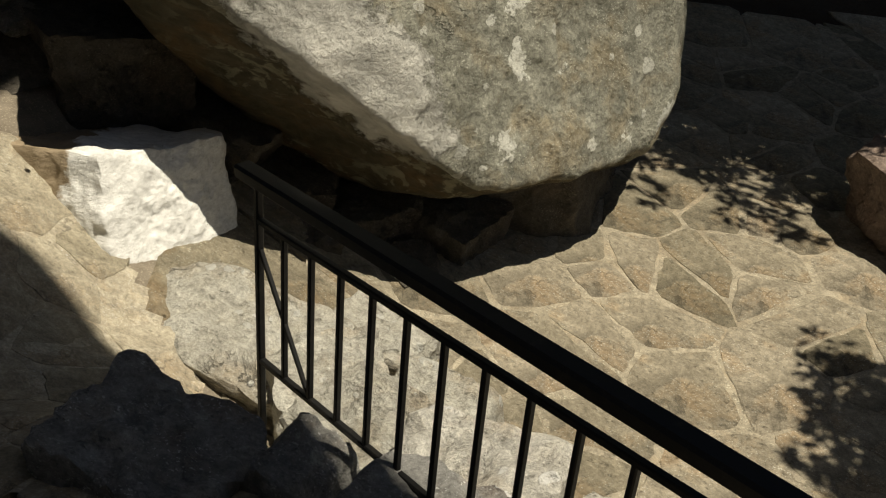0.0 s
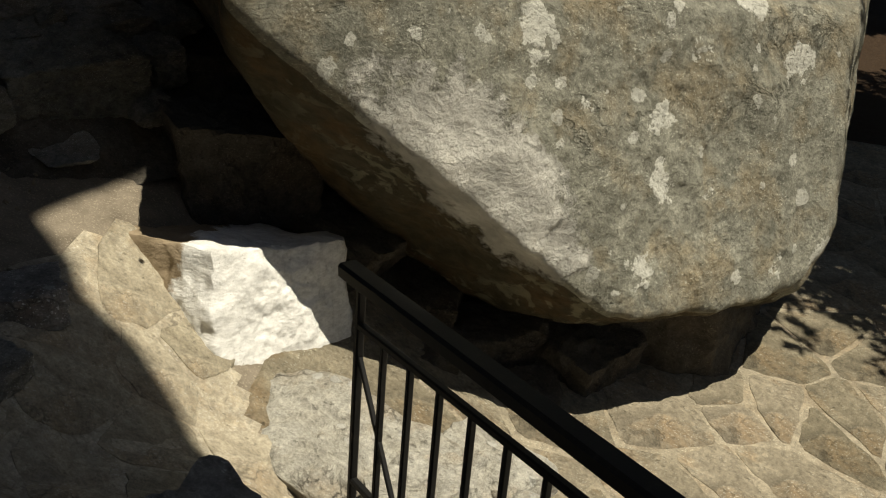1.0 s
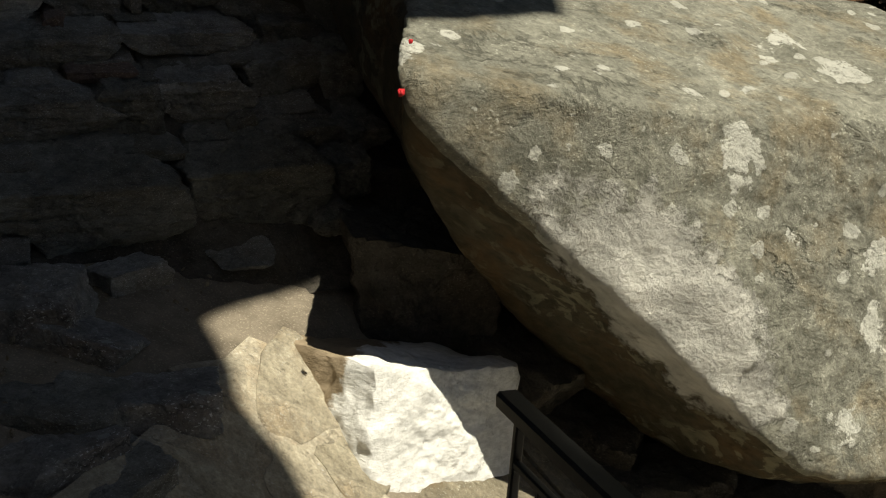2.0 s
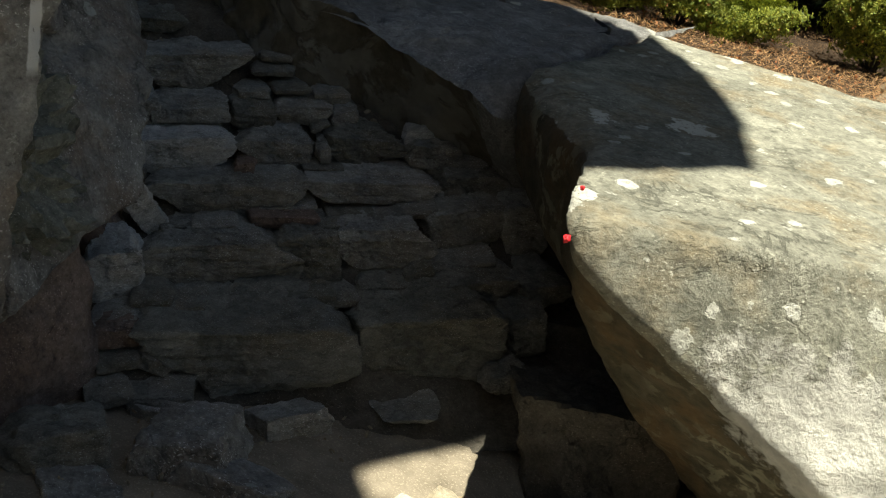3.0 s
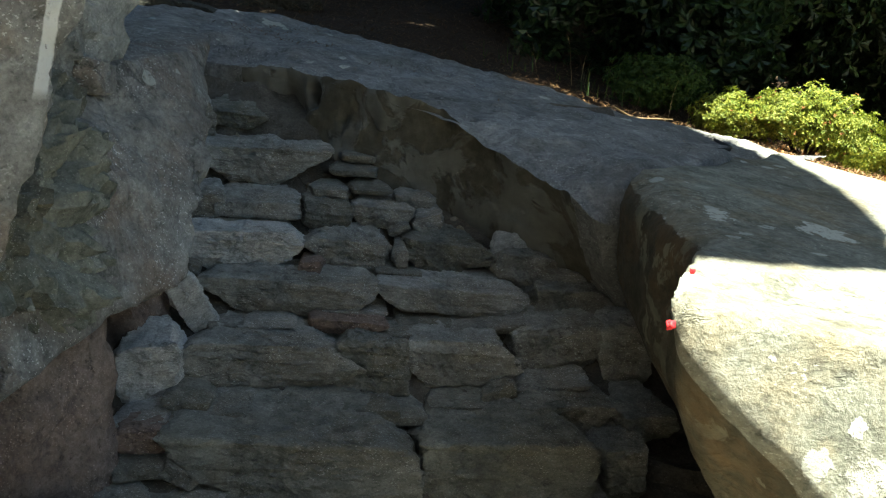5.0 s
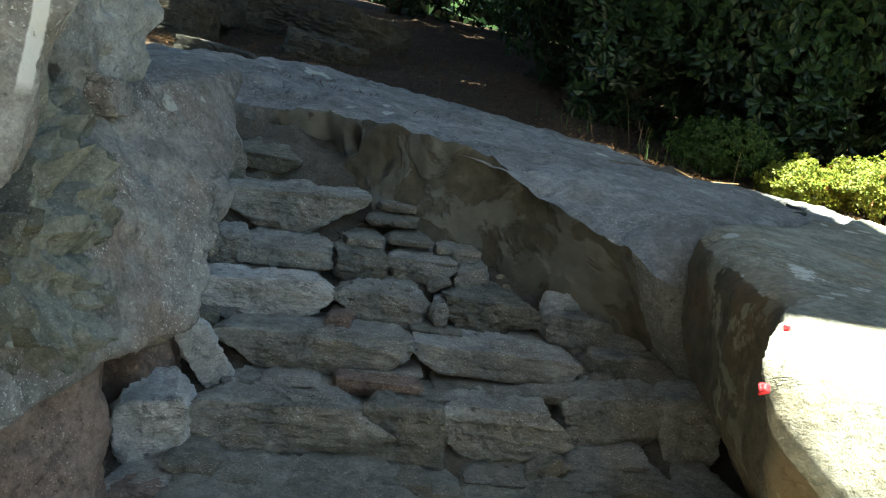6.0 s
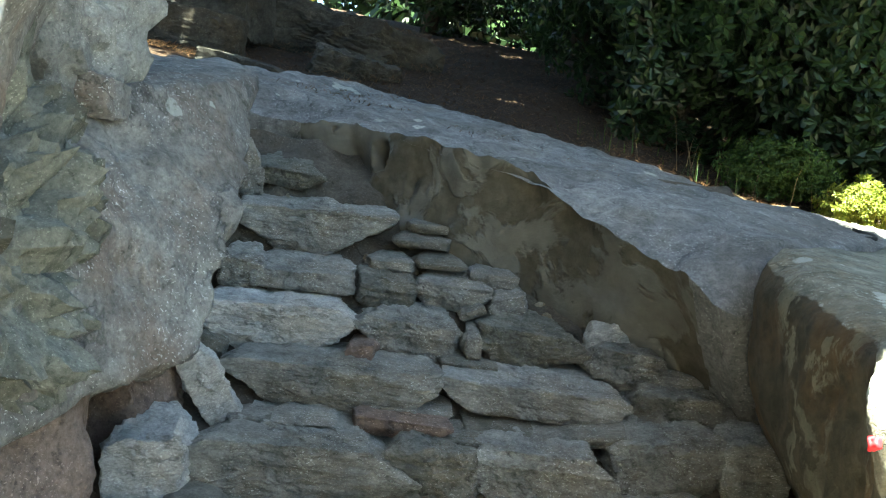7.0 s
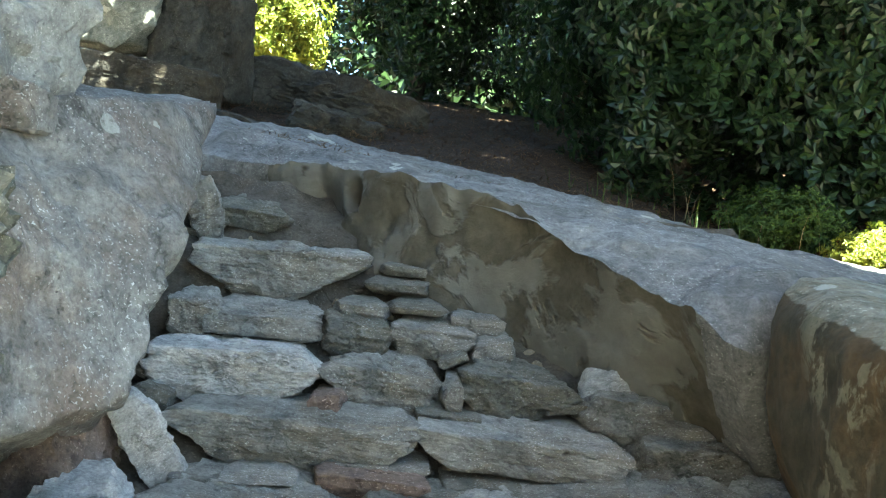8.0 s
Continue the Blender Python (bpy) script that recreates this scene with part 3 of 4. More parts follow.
course(((-0.55, 0.73, 0.32, 0.13, 10, "2663"),))
course(((-0.73, 0.72, 0.13, 0.25, -14, "3344"),), "upright_stone", 0.2, M_STEP, "grey upright stone beside the leaning rock")
course(((-0.42, 0.52, 0.64, 0.22, 5, "1197"), (0.03, 0.58, 0.21, 0.055, 5, "3333"), (0.01, 0.52, 0.24, 0.09, 5, "4333"), (-0.13, 0.43, 0.19, 0.06, 7, "3333"), (0.05, 0.45, 0.19, 0.055, 6, "3333")))
course(((-0.44, 0.36, 0.38, 0.13, 5, "1222"), (-0.67, 0.36, 0.17, 0.14, 8, "2333"), (-0.14, 0.355, 0.25, 0.16, 6, "3533"), (0.11, 0.365, 0.30, 0.14, 6, "4553"), (0.26, 0.42, 0.20, 0.075, 8, "3444"), (0.30, 0.34, 0.17, 0.10, -8, "7344"), (0.17, 0.30, 0.09, 0.06, -20, "3333")))
course(((-0.49, 0.20, 0.54, 0.21, 6, "1475"),), "pale_step_stone", 0.45, M_PALE, "pale whitish step stone with layered front")
course(((-0.04, 0.21, 0.37, 0.17, 9, "3455"), (0.36, 0.22, 0.40, 0.17, 8, "3575"), (0.71, 0.19, 0.33, 0.18, 8, "5744"), (0.16, 0.20, 0.06, 0.11, 0, "3333"), (0.14, 0.145, 0.2, 0.045, 6, "3333"), (0.50, 0.20, 0.15, 0.045, -4, "4433"), (0.86, 0.15, 0.17, 0.10, 2, "5544"), (-0.75, 0.20, 0.09, 0.08, 30, "3333"), (-0.71, 0.13, 0.11, 0.07, 20, "3333"), (-0.42, 0.125, 0.40, 0.05, 5, "3333")))
course(((-0.22, 0.15, 0.10, 0.08, 0, "3333"), (-0.18, 0.105, 0.08, 0.05, 5, "3333")), "brown_stone", 0.3, M_PINK, "small brown wedge stone between the courses")
course(((0.66, 0.28, 0.21, 0.10, -16, "4332"),), "pale_step_stone", 0.2, M_PALE, "small pale stone lying on the steps")
course(((-0.30, 0.06, 0.74, 0.18, 6, "3277"), (0.36, 0.07, 0.68, 0.17, 9, "3476"), (0.86, 0.075, 0.36, 0.18, 6, "4522"), (1.06, 0.07, 0.14, 0.13, 0, "3333"), (-0.12, 0.01, 0.18, 0.04, 5, "3333"), (0.02, 0.015, 0.12, 0.05, 4, "3333"), (0.22, -0.01, 0.24, 0.055, 7, "3333"), (0.49, -0.005, 0.36, 0.065, -4, "7344"), (-0.38, -0.035, 0.2, 0.045, 4, "3333")))
course(((-0.09, -0.02, 0.30, 0.075, 5, "3333"),), "reddish_stone", 0.3, M_PINK, "flat reddish stone between the courses")
course(((-0.70, 0.03, 0.13, 0.29, -32, "2323"),), "leaning_slab", 0.16, M_PALE, "pale flat stone leaning against the steps", 0.002)
course(((-0.39, -0.145, 0.66, 0.22, 5, "4534"), (0.00, -0.15, 0.36, 0.25, 8, "5325"), (0.33, -0.135, 0.43, 0.24, 6, "3346"), (0.77, -0.07, 0.42, 0.24, 0, "4353"), (-0.45, -0.04, 0.32, 0.05, 3, "4444"), (1.02, -0.08, 0.22, 0.28, 0, "4333"), (0.12, -0.055, 0.2, 0.05, 5, "3333")))
course(((-0.82, -0.18, 0.26, 0.26, 0, "4344"),), "round_stone", 0.3, M_PALE, "rounded pale grey stone at the end of a course", 0.003)
course(((-0.66, -0.255, 0.18, 0.07, 8, "3443"), (-0.58, -0.285, 0.32, 0.08, -4, "4333"), (-0.29, -0.26, 0.34, 0.06, 2, "4433"), (-0.02, -0.27, 0.24, 0.08, 4, "4433"), (0.11, -0.29, 0.18, 0.06, 4, "4433"), (0.34, -0.25, 0.27, 0.06, 4, "4433"), (0.48, -0.215, 0.14, 0.09, -20, "4433"), (0.70, -0.18, 0.32, 0.08, 0, "4433"), (0.74, -0.26, 0.44, 0.16, 4, "4574"), (-0.82, -0.31, 0.20, 0.05, 0, "3333"), (1.02, -0.28, 0.24, 0.16, 0, "3333")))
course(((-0.81, -0.35, 0.2, 0.10, 2, "3333"),), "reddish_stone", 0.3, M_PINK, "small reddish stone under the rounded one")
course(((-0.30, -0.43, 0.86, 0.36, 5, "1338"), (0.45, -0.42, 0.68, 0.36, 4, "3344"), (-0.68, -0.43, 0.15, 0.11, 30, "3333"), (-0.80, -0.43, 0.2, 0.09, 0, "3333"), (-0.66, -0.525, 0.34, 0.12, 3, "3333"), (-0.86, -0.515, 0.18, 0.10, 0, "3333"), (0.31, -0.60, 0.25, 0.07, 4, "3333"), (0.74, -0.53, 0.2, 0.12, 0, "4444"), (0.90, -0.40, 0.24, 0.24, 0, "4444")), deep=0.6)


def step_bed():
    """Earth and rubble behind the stones."""
    verts, n = [], 40
    for i in range(n):
        for j in range(n):
            u, z = -1.1 + 2.5 * i / (n - 1), -0.75 + 1.65 * j / (n - 1)
            p = FLIGHT + RUN * u + CLIMB * ((z - FLIGHT.z) / 0.638 + 0.12)
            k = noise.fractal(Vector((u * 6, z * 9, 0)), 0.9, 2.1, 4)
            verts.append((p.x + 0.03 * k, p.y - 0.03 * k, z + 0.03 * k))
    faces = [(i * n + j, i * n + j + 1, (i + 1) * n + j + 1, (i + 1) * n + j) for i in range(n - 1) for j in range(n - 1)]
    return tagged(new("step_bed", mesh_from("step_bed", verts, faces, M_BED_SHADE)), "dark earth packed between the step stones", "earth", kind="structure")


step_bed()

# ---- rocks at the foot of the path ----
hewn("white_rock", (-1.15, 4.35, -1.1), [
    ((0.81, -0.47, 0.36), (-1.16, 4.13, -0.714)), ((-0.35, -0.85, 0.35), (-1.30, 4.0, -0.95)), ((0.0, 0.32, 0.92), (-1.12, 4.18, -0.74)), ((-1, -0.2, 0.2), (-1.66, 4.2, -0.9)),
    ((0.2, 1, 0), (-1, 4.75, -0.9)), ((0.9, 0.3, 0.1), (-0.72, 4.4, -0.9)), ((0.5, -0.7, -0.5), (-0.9, 4.05, -1.22)), ((0, 0, -1), (0, 0, -1.5)),
], M_WHITE, "rock with a whitewashed face and a bare tan end", seed=2, sub=6, sharp=60, rough=0.03, scale=2.2, fine=0.5, crisp=35)
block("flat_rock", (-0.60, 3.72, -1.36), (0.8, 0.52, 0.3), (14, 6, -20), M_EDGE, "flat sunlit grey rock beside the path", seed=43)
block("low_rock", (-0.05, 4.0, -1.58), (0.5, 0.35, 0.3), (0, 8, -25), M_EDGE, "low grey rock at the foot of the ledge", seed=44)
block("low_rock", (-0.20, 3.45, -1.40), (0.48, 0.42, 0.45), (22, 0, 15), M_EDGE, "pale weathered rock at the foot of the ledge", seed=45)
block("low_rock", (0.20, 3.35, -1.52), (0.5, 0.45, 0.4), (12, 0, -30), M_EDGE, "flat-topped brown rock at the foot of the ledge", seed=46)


block("path_stone", (-2.18, 3.69, -0.66), (0.34, 0.26, 0.16), (-9, 8, 0), M_LEFT, "worn dark stone set in the trodden path", seed=151)
block("path_stone", (-1.78, 3.55, -0.74), (0.39, 0.30, 0.16), (-6, 5, 37), M_LEFT, "low grey stone bedded in the path", seed=152)
block("path_stone", (-1.9, 3.12, -0.74), (0.44, 0.26, 0.16), (-3, 2, 74), M_LEFT, "worn dark stone set in the trodden path", seed=153)
block("path_stone", (-2.5, 3.3, -0.66), (0.39, 0.26, 0.16), (3, -4, 148), M_LEFT, "worn dark stone set in the trodden path", seed=155)
block("path_stone", (-2.6, 4.0, -0.66), (0.44, 0.30, 0.16), (6, -7, 185), M_LEFT, "low grey stone bedded in the path", seed=156)
block("path_stone", (-2.35, 3.05, -0.66), (0.34, 0.26, 0.16), (9, -10, 222), M_LEFT, "worn dark stone set in the trodden path", seed=157)
block("path_stone", (-2.40, 3.72, -0.60), (0.36, 0.34, 0.24), (0, 0, 20), M_LEFT, "rounded dark stone set in the path", seed=91)
block("path_stone", (-2.75, 3.45, -0.55), (0.4, 0.3, 0.2), (0, 0, 50), M_STEP, "flat grey stone set in the path", seed=92)
block("path_stone", (-2.05, 3.35, -0.72), (0.45, 0.35, 0.16), (0, 0, 10), M_STEP, "flat worn stone set in the path", seed=93)
block("path_stone", (-1.72, 3.15, -0.80), (0.4, 0.3, 0.16), (0, 0, 70), M_STEP, "flat shaded stone set in the path", seed=94)
block("path_stone", (-2.3, 4.15, -0.62), (0.3, 0.2, 0.14), (0, 0, 70), M_STEP, "small grey stone at the foot of the steps", seed=95)


def chips(name, n, spread, label, seed):
    """Loose stone chips lying on a surface given by a function."""
    rng = random.Random(seed)
    base, tris = ball(2)
    verts, faces = [], []
    for _ in range(n):
        p, r = spread(rng)
        k = len(verts)
        q = Euler((rng.uniform(0, 6), rng.uniform(0, 6), rng.uniform(0, 6))).to_matrix()
        for d in base:
            v = q @ Vector((d[0] * r, d[1] * r * 0.7, d[2] * r * 0.4)) * rng.uniform(0.8, 1.15)
            verts.append(tuple(p + v))
        faces += [tuple(i + k for i in f) for f in tris]
    return tagged(new(name, mesh_from(name, verts, faces, M_PAVE, False)), label, "chips", kind="stuff")


def on_path(rng):
    x, y = rng.uniform(-3.0, -2.0), rng.uniform(2.9, 4.6)
    return Vector((x, y, ground_z(x, y) - 0.01)), rng.uniform(0.006, 0.02)


def on_steps(rng):
    u, z = rng.uniform(-0.8, 1.0), rng.uniform(-0.5, 0.65)
    p = FLIGHT + RUN * u + CLIMB * ((z - FLIGHT.z) / 0.638 + 0.15)
    return Vector((p.x, p.y, z + 0.01)), rng.uniform(0.01, 0.035)


chips("stone_chips", 140, on_path, "loose stone chips on the trodden earth", 3)
chips("step_rubble", 320, on_steps, "small rubble packed between the step stones", 4)


def rail_point(s, z):
    p = RAIL_FOOT + RAIL_WAY * s
    return (p.x, p.y, z)


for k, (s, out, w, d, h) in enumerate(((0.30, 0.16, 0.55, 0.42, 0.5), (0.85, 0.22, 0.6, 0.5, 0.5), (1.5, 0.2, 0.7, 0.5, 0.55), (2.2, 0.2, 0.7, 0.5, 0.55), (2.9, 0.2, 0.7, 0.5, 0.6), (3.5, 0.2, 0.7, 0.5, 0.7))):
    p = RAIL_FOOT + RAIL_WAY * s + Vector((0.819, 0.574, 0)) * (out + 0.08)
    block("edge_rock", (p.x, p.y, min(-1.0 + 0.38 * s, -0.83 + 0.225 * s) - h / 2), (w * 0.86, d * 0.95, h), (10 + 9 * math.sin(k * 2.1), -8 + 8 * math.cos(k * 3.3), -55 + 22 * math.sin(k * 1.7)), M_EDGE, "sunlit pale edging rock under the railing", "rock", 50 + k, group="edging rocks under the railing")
block("shaded_rock", (-0.72, 2.45, -0.85), (0.62, 0.5, 0.5), (0, 8, -30), M_LEFT, "dark rock in the shade beside the path", seed=61)
block("shaded_rock", (-0.22, 2.35, -0.78), (0.3, 0.3, 0.4), (0, 0, -30), M_LEFT, "dark rock in the shade below the railing", seed=62)
block("shaded_rock", (0.12, 2.05, -0.70), (0.6, 0.4, 0.4), (0, 0, -40), M_LEFT, "dark rock in the shade below the railing", seed=63)
block("side_rock", (3.1, 5.7, -1.75), (0.7, 0.8, 0.7), (0, 0, 20), M_PINK, "brown rock at the edge of the paving", seed=64)

# ---- railing ----
def bar_mesh(name, a, b, w, d, material):
    """A square bar from a to b with chamfered edges; w across, d upright."""
    a, b = Vector(a), Vector(b)
    way = (b - a).normalized()
    side = way.cross(Vector((0, 0, 1)))
    side = side.normalized() if side.length > 0.05 else Vector((RAIL_WAY.x, RAIL_WAY.y, 0))
    up = side.cross(way).normalized()
    c = min(w, d) * 0.18
    prof = [(-w / 2 + c, -d / 2), (w / 2 - c, -d / 2), (w / 2, -d / 2 + c), (w / 2, d / 2 - c), (w / 2 - c, d / 2), (-w / 2 + c, d / 2), (-w / 2, d / 2 - c), (-w / 2, -d / 2 + c)]
    verts = [tuple(e + side * x + up * y) for e in (a, b) for x, y in prof]
    faces = [(i, (i + 1) % 8, 8 + (i + 1) % 8, 8 + i) for i in range(8)] + [tuple(range(7, -1, -1)), tuple(range(8, 16))]
    return mesh_from(name, verts, faces, material, False)


def railing():
    root = tagged(new("railing"), "black painted iron railing beside the path", "railing")
    root.location = rail_point(0.12, -0.95)
    base = Vector(root.location)
    rel = lambda s, z: tuple(Vector(rail_point(s, z)) - base)
    top = lambda s: -0.051 + 0.2045 * s
    mid = lambda s: -0.17 + 0.225 * (s - 0.12)
    low = lambda s: -0.705 + 0.225 * (s - 0.12)
    part("handrail", bar_mesh("handrail", rel(0.03, top(0.03)), rel(3.6, top(3.6)), 0.060, 0.046, M_IRON), root, "thick black handrail")
    part("middle_rail", bar_mesh("middle_rail", rel(0.12, mid(0.12)), rel(3.6, mid(3.6)), 0.022, 0.022, M_IRON), root)
    part("bottom_rail", bar_mesh("bottom_rail", rel(0.12, low(0.12)), rel(3.6, low(3.6)), 0.022, 0.022, M_IRON), root)
    for s in (0.12, 1.98, 3.53):
        part("post", bar_mesh("post", rel(s, low(s) - 0.28), rel(s, top(s) - 0.01), 0.024, 0.024, M_IRON), root)
    for k in range(1, 22):
        s = 0.12 + 0.155 * k
        if k not in (12, 22):
            part("baluster", bar_mesh("baluster", rel(s, low(s)), rel(s, mid(s)), 0.018, 0.018, M_IRON), root)
    part("brace", bar_mesh("brace", rel(0.13, mid(0.12) - 0.10), rel(0.43, low(0.43)), 0.014, 0.014, M_IRON), root)
    return root


railing()

# ---- unseen overhang added to shade the steps ----
def overhang():
    """Broad unseen rock shelf high over the steps, on the cliff, added for shade."""
    rim = [(4.34, 0.62), (3.67, 1.36), (3.22, 1.86), (2.87, 2.42), (2.62, 2.65), (2.33, 2.84), (2.07, 2.93), (1.91, 3.09), (1.7, 3.3), (1.85, 3.73), (2.4, 4.45), (2.17, 5.07), (1.75, 5.71), (1.06, 6.48), (-0.26, 7.02), (-2.6, 6.9), (-2.9, 3.2), (-5.2, 2.7), (-5.4, 1.2), (-3.0, 0.4), (2.2, 0.1)]
    pts = []
    for (x0, y0), (x1, y1) in zip(rim, rim[1:] + rim[:1]):
        for i in range(6):
            t = i / 6
            x, y = x0 + (x1 - x0) * t, y0 + (y1 - y0) * t
            pts.append((x + 0.03 * noise.noise(Vector((x * 5, y * 5, 0))), y + 0.03 * noise.noise(Vector((x * 3, y * 3, 5)))))
    n = len(pts)
    cx, cy = -1.8, 3.0
    verts = [(x, y, 11.0) for x, y in pts] + [(cx + (x - cx) * 0.9, cy + (y - cy) * 0.9, 11.8) for x, y in pts] + [(cx, cy, 10.9), (cx, cy, 12.2)]
    faces = [(i, (i + 1) % n, n + (i + 1) % n, n + i) for i in range(n)]
    faces += [((i + 1) % n, i, 2 * n) for i in range(n)] + [(n + i, n + (i + 1) % n, 2 * n + 1) for i in range(n)]
    return tagged(new("unseen_shade_rock", mesh_from("unseen_shade_rock", verts, faces, M_LEFT, False)), "broad grey rock shelf added out of view to shade the steps", "rock")


overhang()
# Unseen pillar, added only to carry the shelf
block("unseen_pillar", (-5.9, 2.8, 5.4), (2.4, 3.4, 12.2), (0, 0, 0), M_LEFT, "tall grey rock added out of view to carry the shade shelf", seed=71, sub=6, rough=0.06)


def sky_block_cliff():
    """A plain unseen cliff behind the path, added to block sky light."""
    xs, zs = np.linspace(-14, 9, 60), np.linspace(-2.5, 12, 40)
    verts = [(x, -3.2 - 0.05 * z - 0.06 * (x + 2) ** 2 * 0.3 + 0.5 * noise.fractal(Vector((x * 0.5, z * 0.5, 2)), 0.9, 2.1, 4), z) for z in zs for x in xs]
    verts += [(x, y - 1.5, z) for x, y, z in verts]
    w, n = len(xs), len(xs) * len(zs)
    quad = [(j * w + i, j * w + i + 1, (j + 1) * w + i + 1, (j + 1) * w + i) for j in range(len(zs) - 1) for i in range(w - 1)]
    faces = quad + [tuple(n + k for k in q[::-1]) for q in quad]
    top = (len(zs) - 1) * w
    faces += [(top + i, top + i + 1, n + top + i + 1, n + top + i) for i in range(w - 1)]
    faces += [(j * w + e, (j + 1) * w + e, n + (j + 1) * w + e, n + j * w + e) for j in range(len(zs) - 1) for e in (0, w - 1)]
    return tagged(new("sky_block_south", mesh_from("sky_block_south", verts, faces, M_LEFT)), "unseen grey cliff added to block sky light from behind", "cliff", kind="structure")


sky_block_cliff()


# ---- rocks on the bank behind ----
block("bank_rock", (-8.1, 7.25, 2.45), (1.2, 0.8, 0.9), (0, 0, 40), M_GREEN, "weathered rock outcrop on the bank behind", seed=81, sub=6, rough=0.07)
block("bank_rock", (-7.45, 7.65, 2.35), (0.6, 0.6, 1.2), (0, 6, 30), M_ROCK_SHADE, "upright weathered rock on the bank behind", seed=82, sub=6, rough=0.07)
block("bank_rock", (-7.3, 7.1, 1.68), (1.3, 0.5, 0.35), (0, 4, 40), M_ROCK_SHADE, "low dark rock under the outcrop", seed=85, rough=0.08)
block("bank_rock", (-7.0, 8.6, 1.84), (1.5, 0.6, 0.45), (0, 12, 24), M_ROCK_SHADE, "low shaded rock on the bank behind", seed=83, rough=0.16, tilt=0.3, cut=(0.6, 0.85))
block("bank_rock", (-6.2, 7.9, 1.52), (0.6, 0.4, 0.25), (5, 8, 60), M_ROCK_SHADE, "small shaded rock among the needles", seed=86, rough=0.14)
block("bank_rock", (-5.75, 6.55, 1.30), (0.5, 0.3, 0.18), (0, 8, 30), M_ROCK_SHADE, "low dark rock behind the slab", seed=84, rough=0.08)


# ---- plants ----
def leaf_cloud(name, clusters, per, length, width, material, rng, fold=0.25):
    """Leaves in small rosettes round each cluster point: (point, outward way)."""
    verts, faces = [], []
    for p, way in clusters:
        way = (way + Vector((0, 0, 0.35))).normalized()
        a = way.orthogonal().normalized()
        b = way.cross(a)
        for i in range(per):
            t = rng.uniform(0, 6.283)
            tilt = rng.uniform(-0.2, 0.9)
            d = (a * math.cos(t) + b * math.sin(t)) * math.cos(tilt) + way * math.sin(tilt)
            side = d.cross(way)
            if side.length < 0.05:
                continue
            side.normalize()
            up = side.cross(d)
            ln, wd = length * rng.uniform(0.6, 1.2), width * rng.uniform(0.7, 1.2)
            o = p + d * ln * 0.15
            k = len(verts)
            verts += [tuple(o), tuple(o + d * ln * 0.55 + side * wd * 0.5 + up * wd * fold), tuple(o + d * ln - up * ln * 0.12), tuple(o + d * ln * 0.55 - side * wd * 0.5 + up * wd * fold)]
            faces += [(k, k + 1, k + 2), (k, k + 2, k + 3)]
    return mesh_from(name, verts, faces, material, False)


def crown_points(n, size, rng, hollow=0.45, gaps=0.0, lump=1.6, seed=0):
    """Cluster points in the uneven outer shell of a crown of the given half sizes."""
    out = []
    off = Vector((seed * 5.1, seed * 2.3, 0))
    while len(out) < n:
        d = Vector((rng.gauss(0, 1), rng.gauss(0, 1), rng.gauss(0, 1))).normalized()
        r = rng.uniform(hollow, 1.0) ** 0.5 * (0.82 + 0.45 * noise.noise(d * lump + off))
        p = Vector((d.x * size[0], d.y * size[1], d.z * size[2])) * r
        if noise.noise(p * 2.2 + off) < gaps - 0.35:
            continue
        out.append((p, d))
    return out


def tube(name, pts, radii, material, sides=7):
    verts, faces = [], []
    for i, (p, r) in enumerate(zip(pts, radii)):
        p = Vector(p)
        way = (Vector(pts[min(i + 1, len(pts) - 1)]) - Vector(pts[max(i - 1, 0)])).normalized()
        a = way.orthogonal().normalized()
        b = way.cross(a)
        for k in range(sides):
            t = 6.2832 * k / sides
            verts.append(tuple(p + (a * math.cos(t) + b * math.sin(t)) * r))
    for i in range(len(pts) - 1):
        for k in range(sides):
            faces.append((i * sides + k, i * sides + (k + 1) % sides, (i + 1) * sides + (k + 1) % sides, (i + 1) * sides + k))
    faces += [tuple(range(sides - 1, -1, -1)), tuple((len(pts) - 1) * sides + k for k in range(sides))]
    return mesh_from(name, verts, faces, material)


def tree(at, size, n, seed, label, leaf=0.082):
    """A low oak: bent trunk, limbs, and a crown of leaf rosettes reaching near the ground."""
    rng = random.Random(seed)
    root = tagged(new("oak_tree"), label, "tree", "oaks behind the rocks")
    root.location = (at[0], at[1], ground_z(at[0], at[1]) - 0.05)
    h = size[2]
    part("trunk", tube("trunk", [(0, 0, 0), (0.08, 0.05, h * 0.5), (0.0, 0.12, h), (0.1, 0.1, h * 1.5)], (0.09, 0.075, 0.05, 0.02), M_BARK), root)
    for k in range(6):
        t = k * 1.05 + seed
        e = Vector((math.cos(t) * size[0] * 0.75, math.sin(t) * size[1] * 0.75, h * rng.uniform(0.7, 1.6)))
        part("limb", tube("limb", [(0.04, 0.04, h * 0.4), tuple(e * 0.5 + Vector((0, 0, 0.2))), tuple(e)], (0.06, 0.035, 0.012), M_BARK, 6), root)
    pts = [(p + Vector((0, 0, h * 0.86)), d) for p, d in crown_points(n, size, rng, 0.3, 0.0, 2.0, seed)]
    part("crown", leaf_cloud("crown", pts, 7, leaf, leaf * 0.55, M_OAK, rng), root, "dark green glossy foliage")
    return root


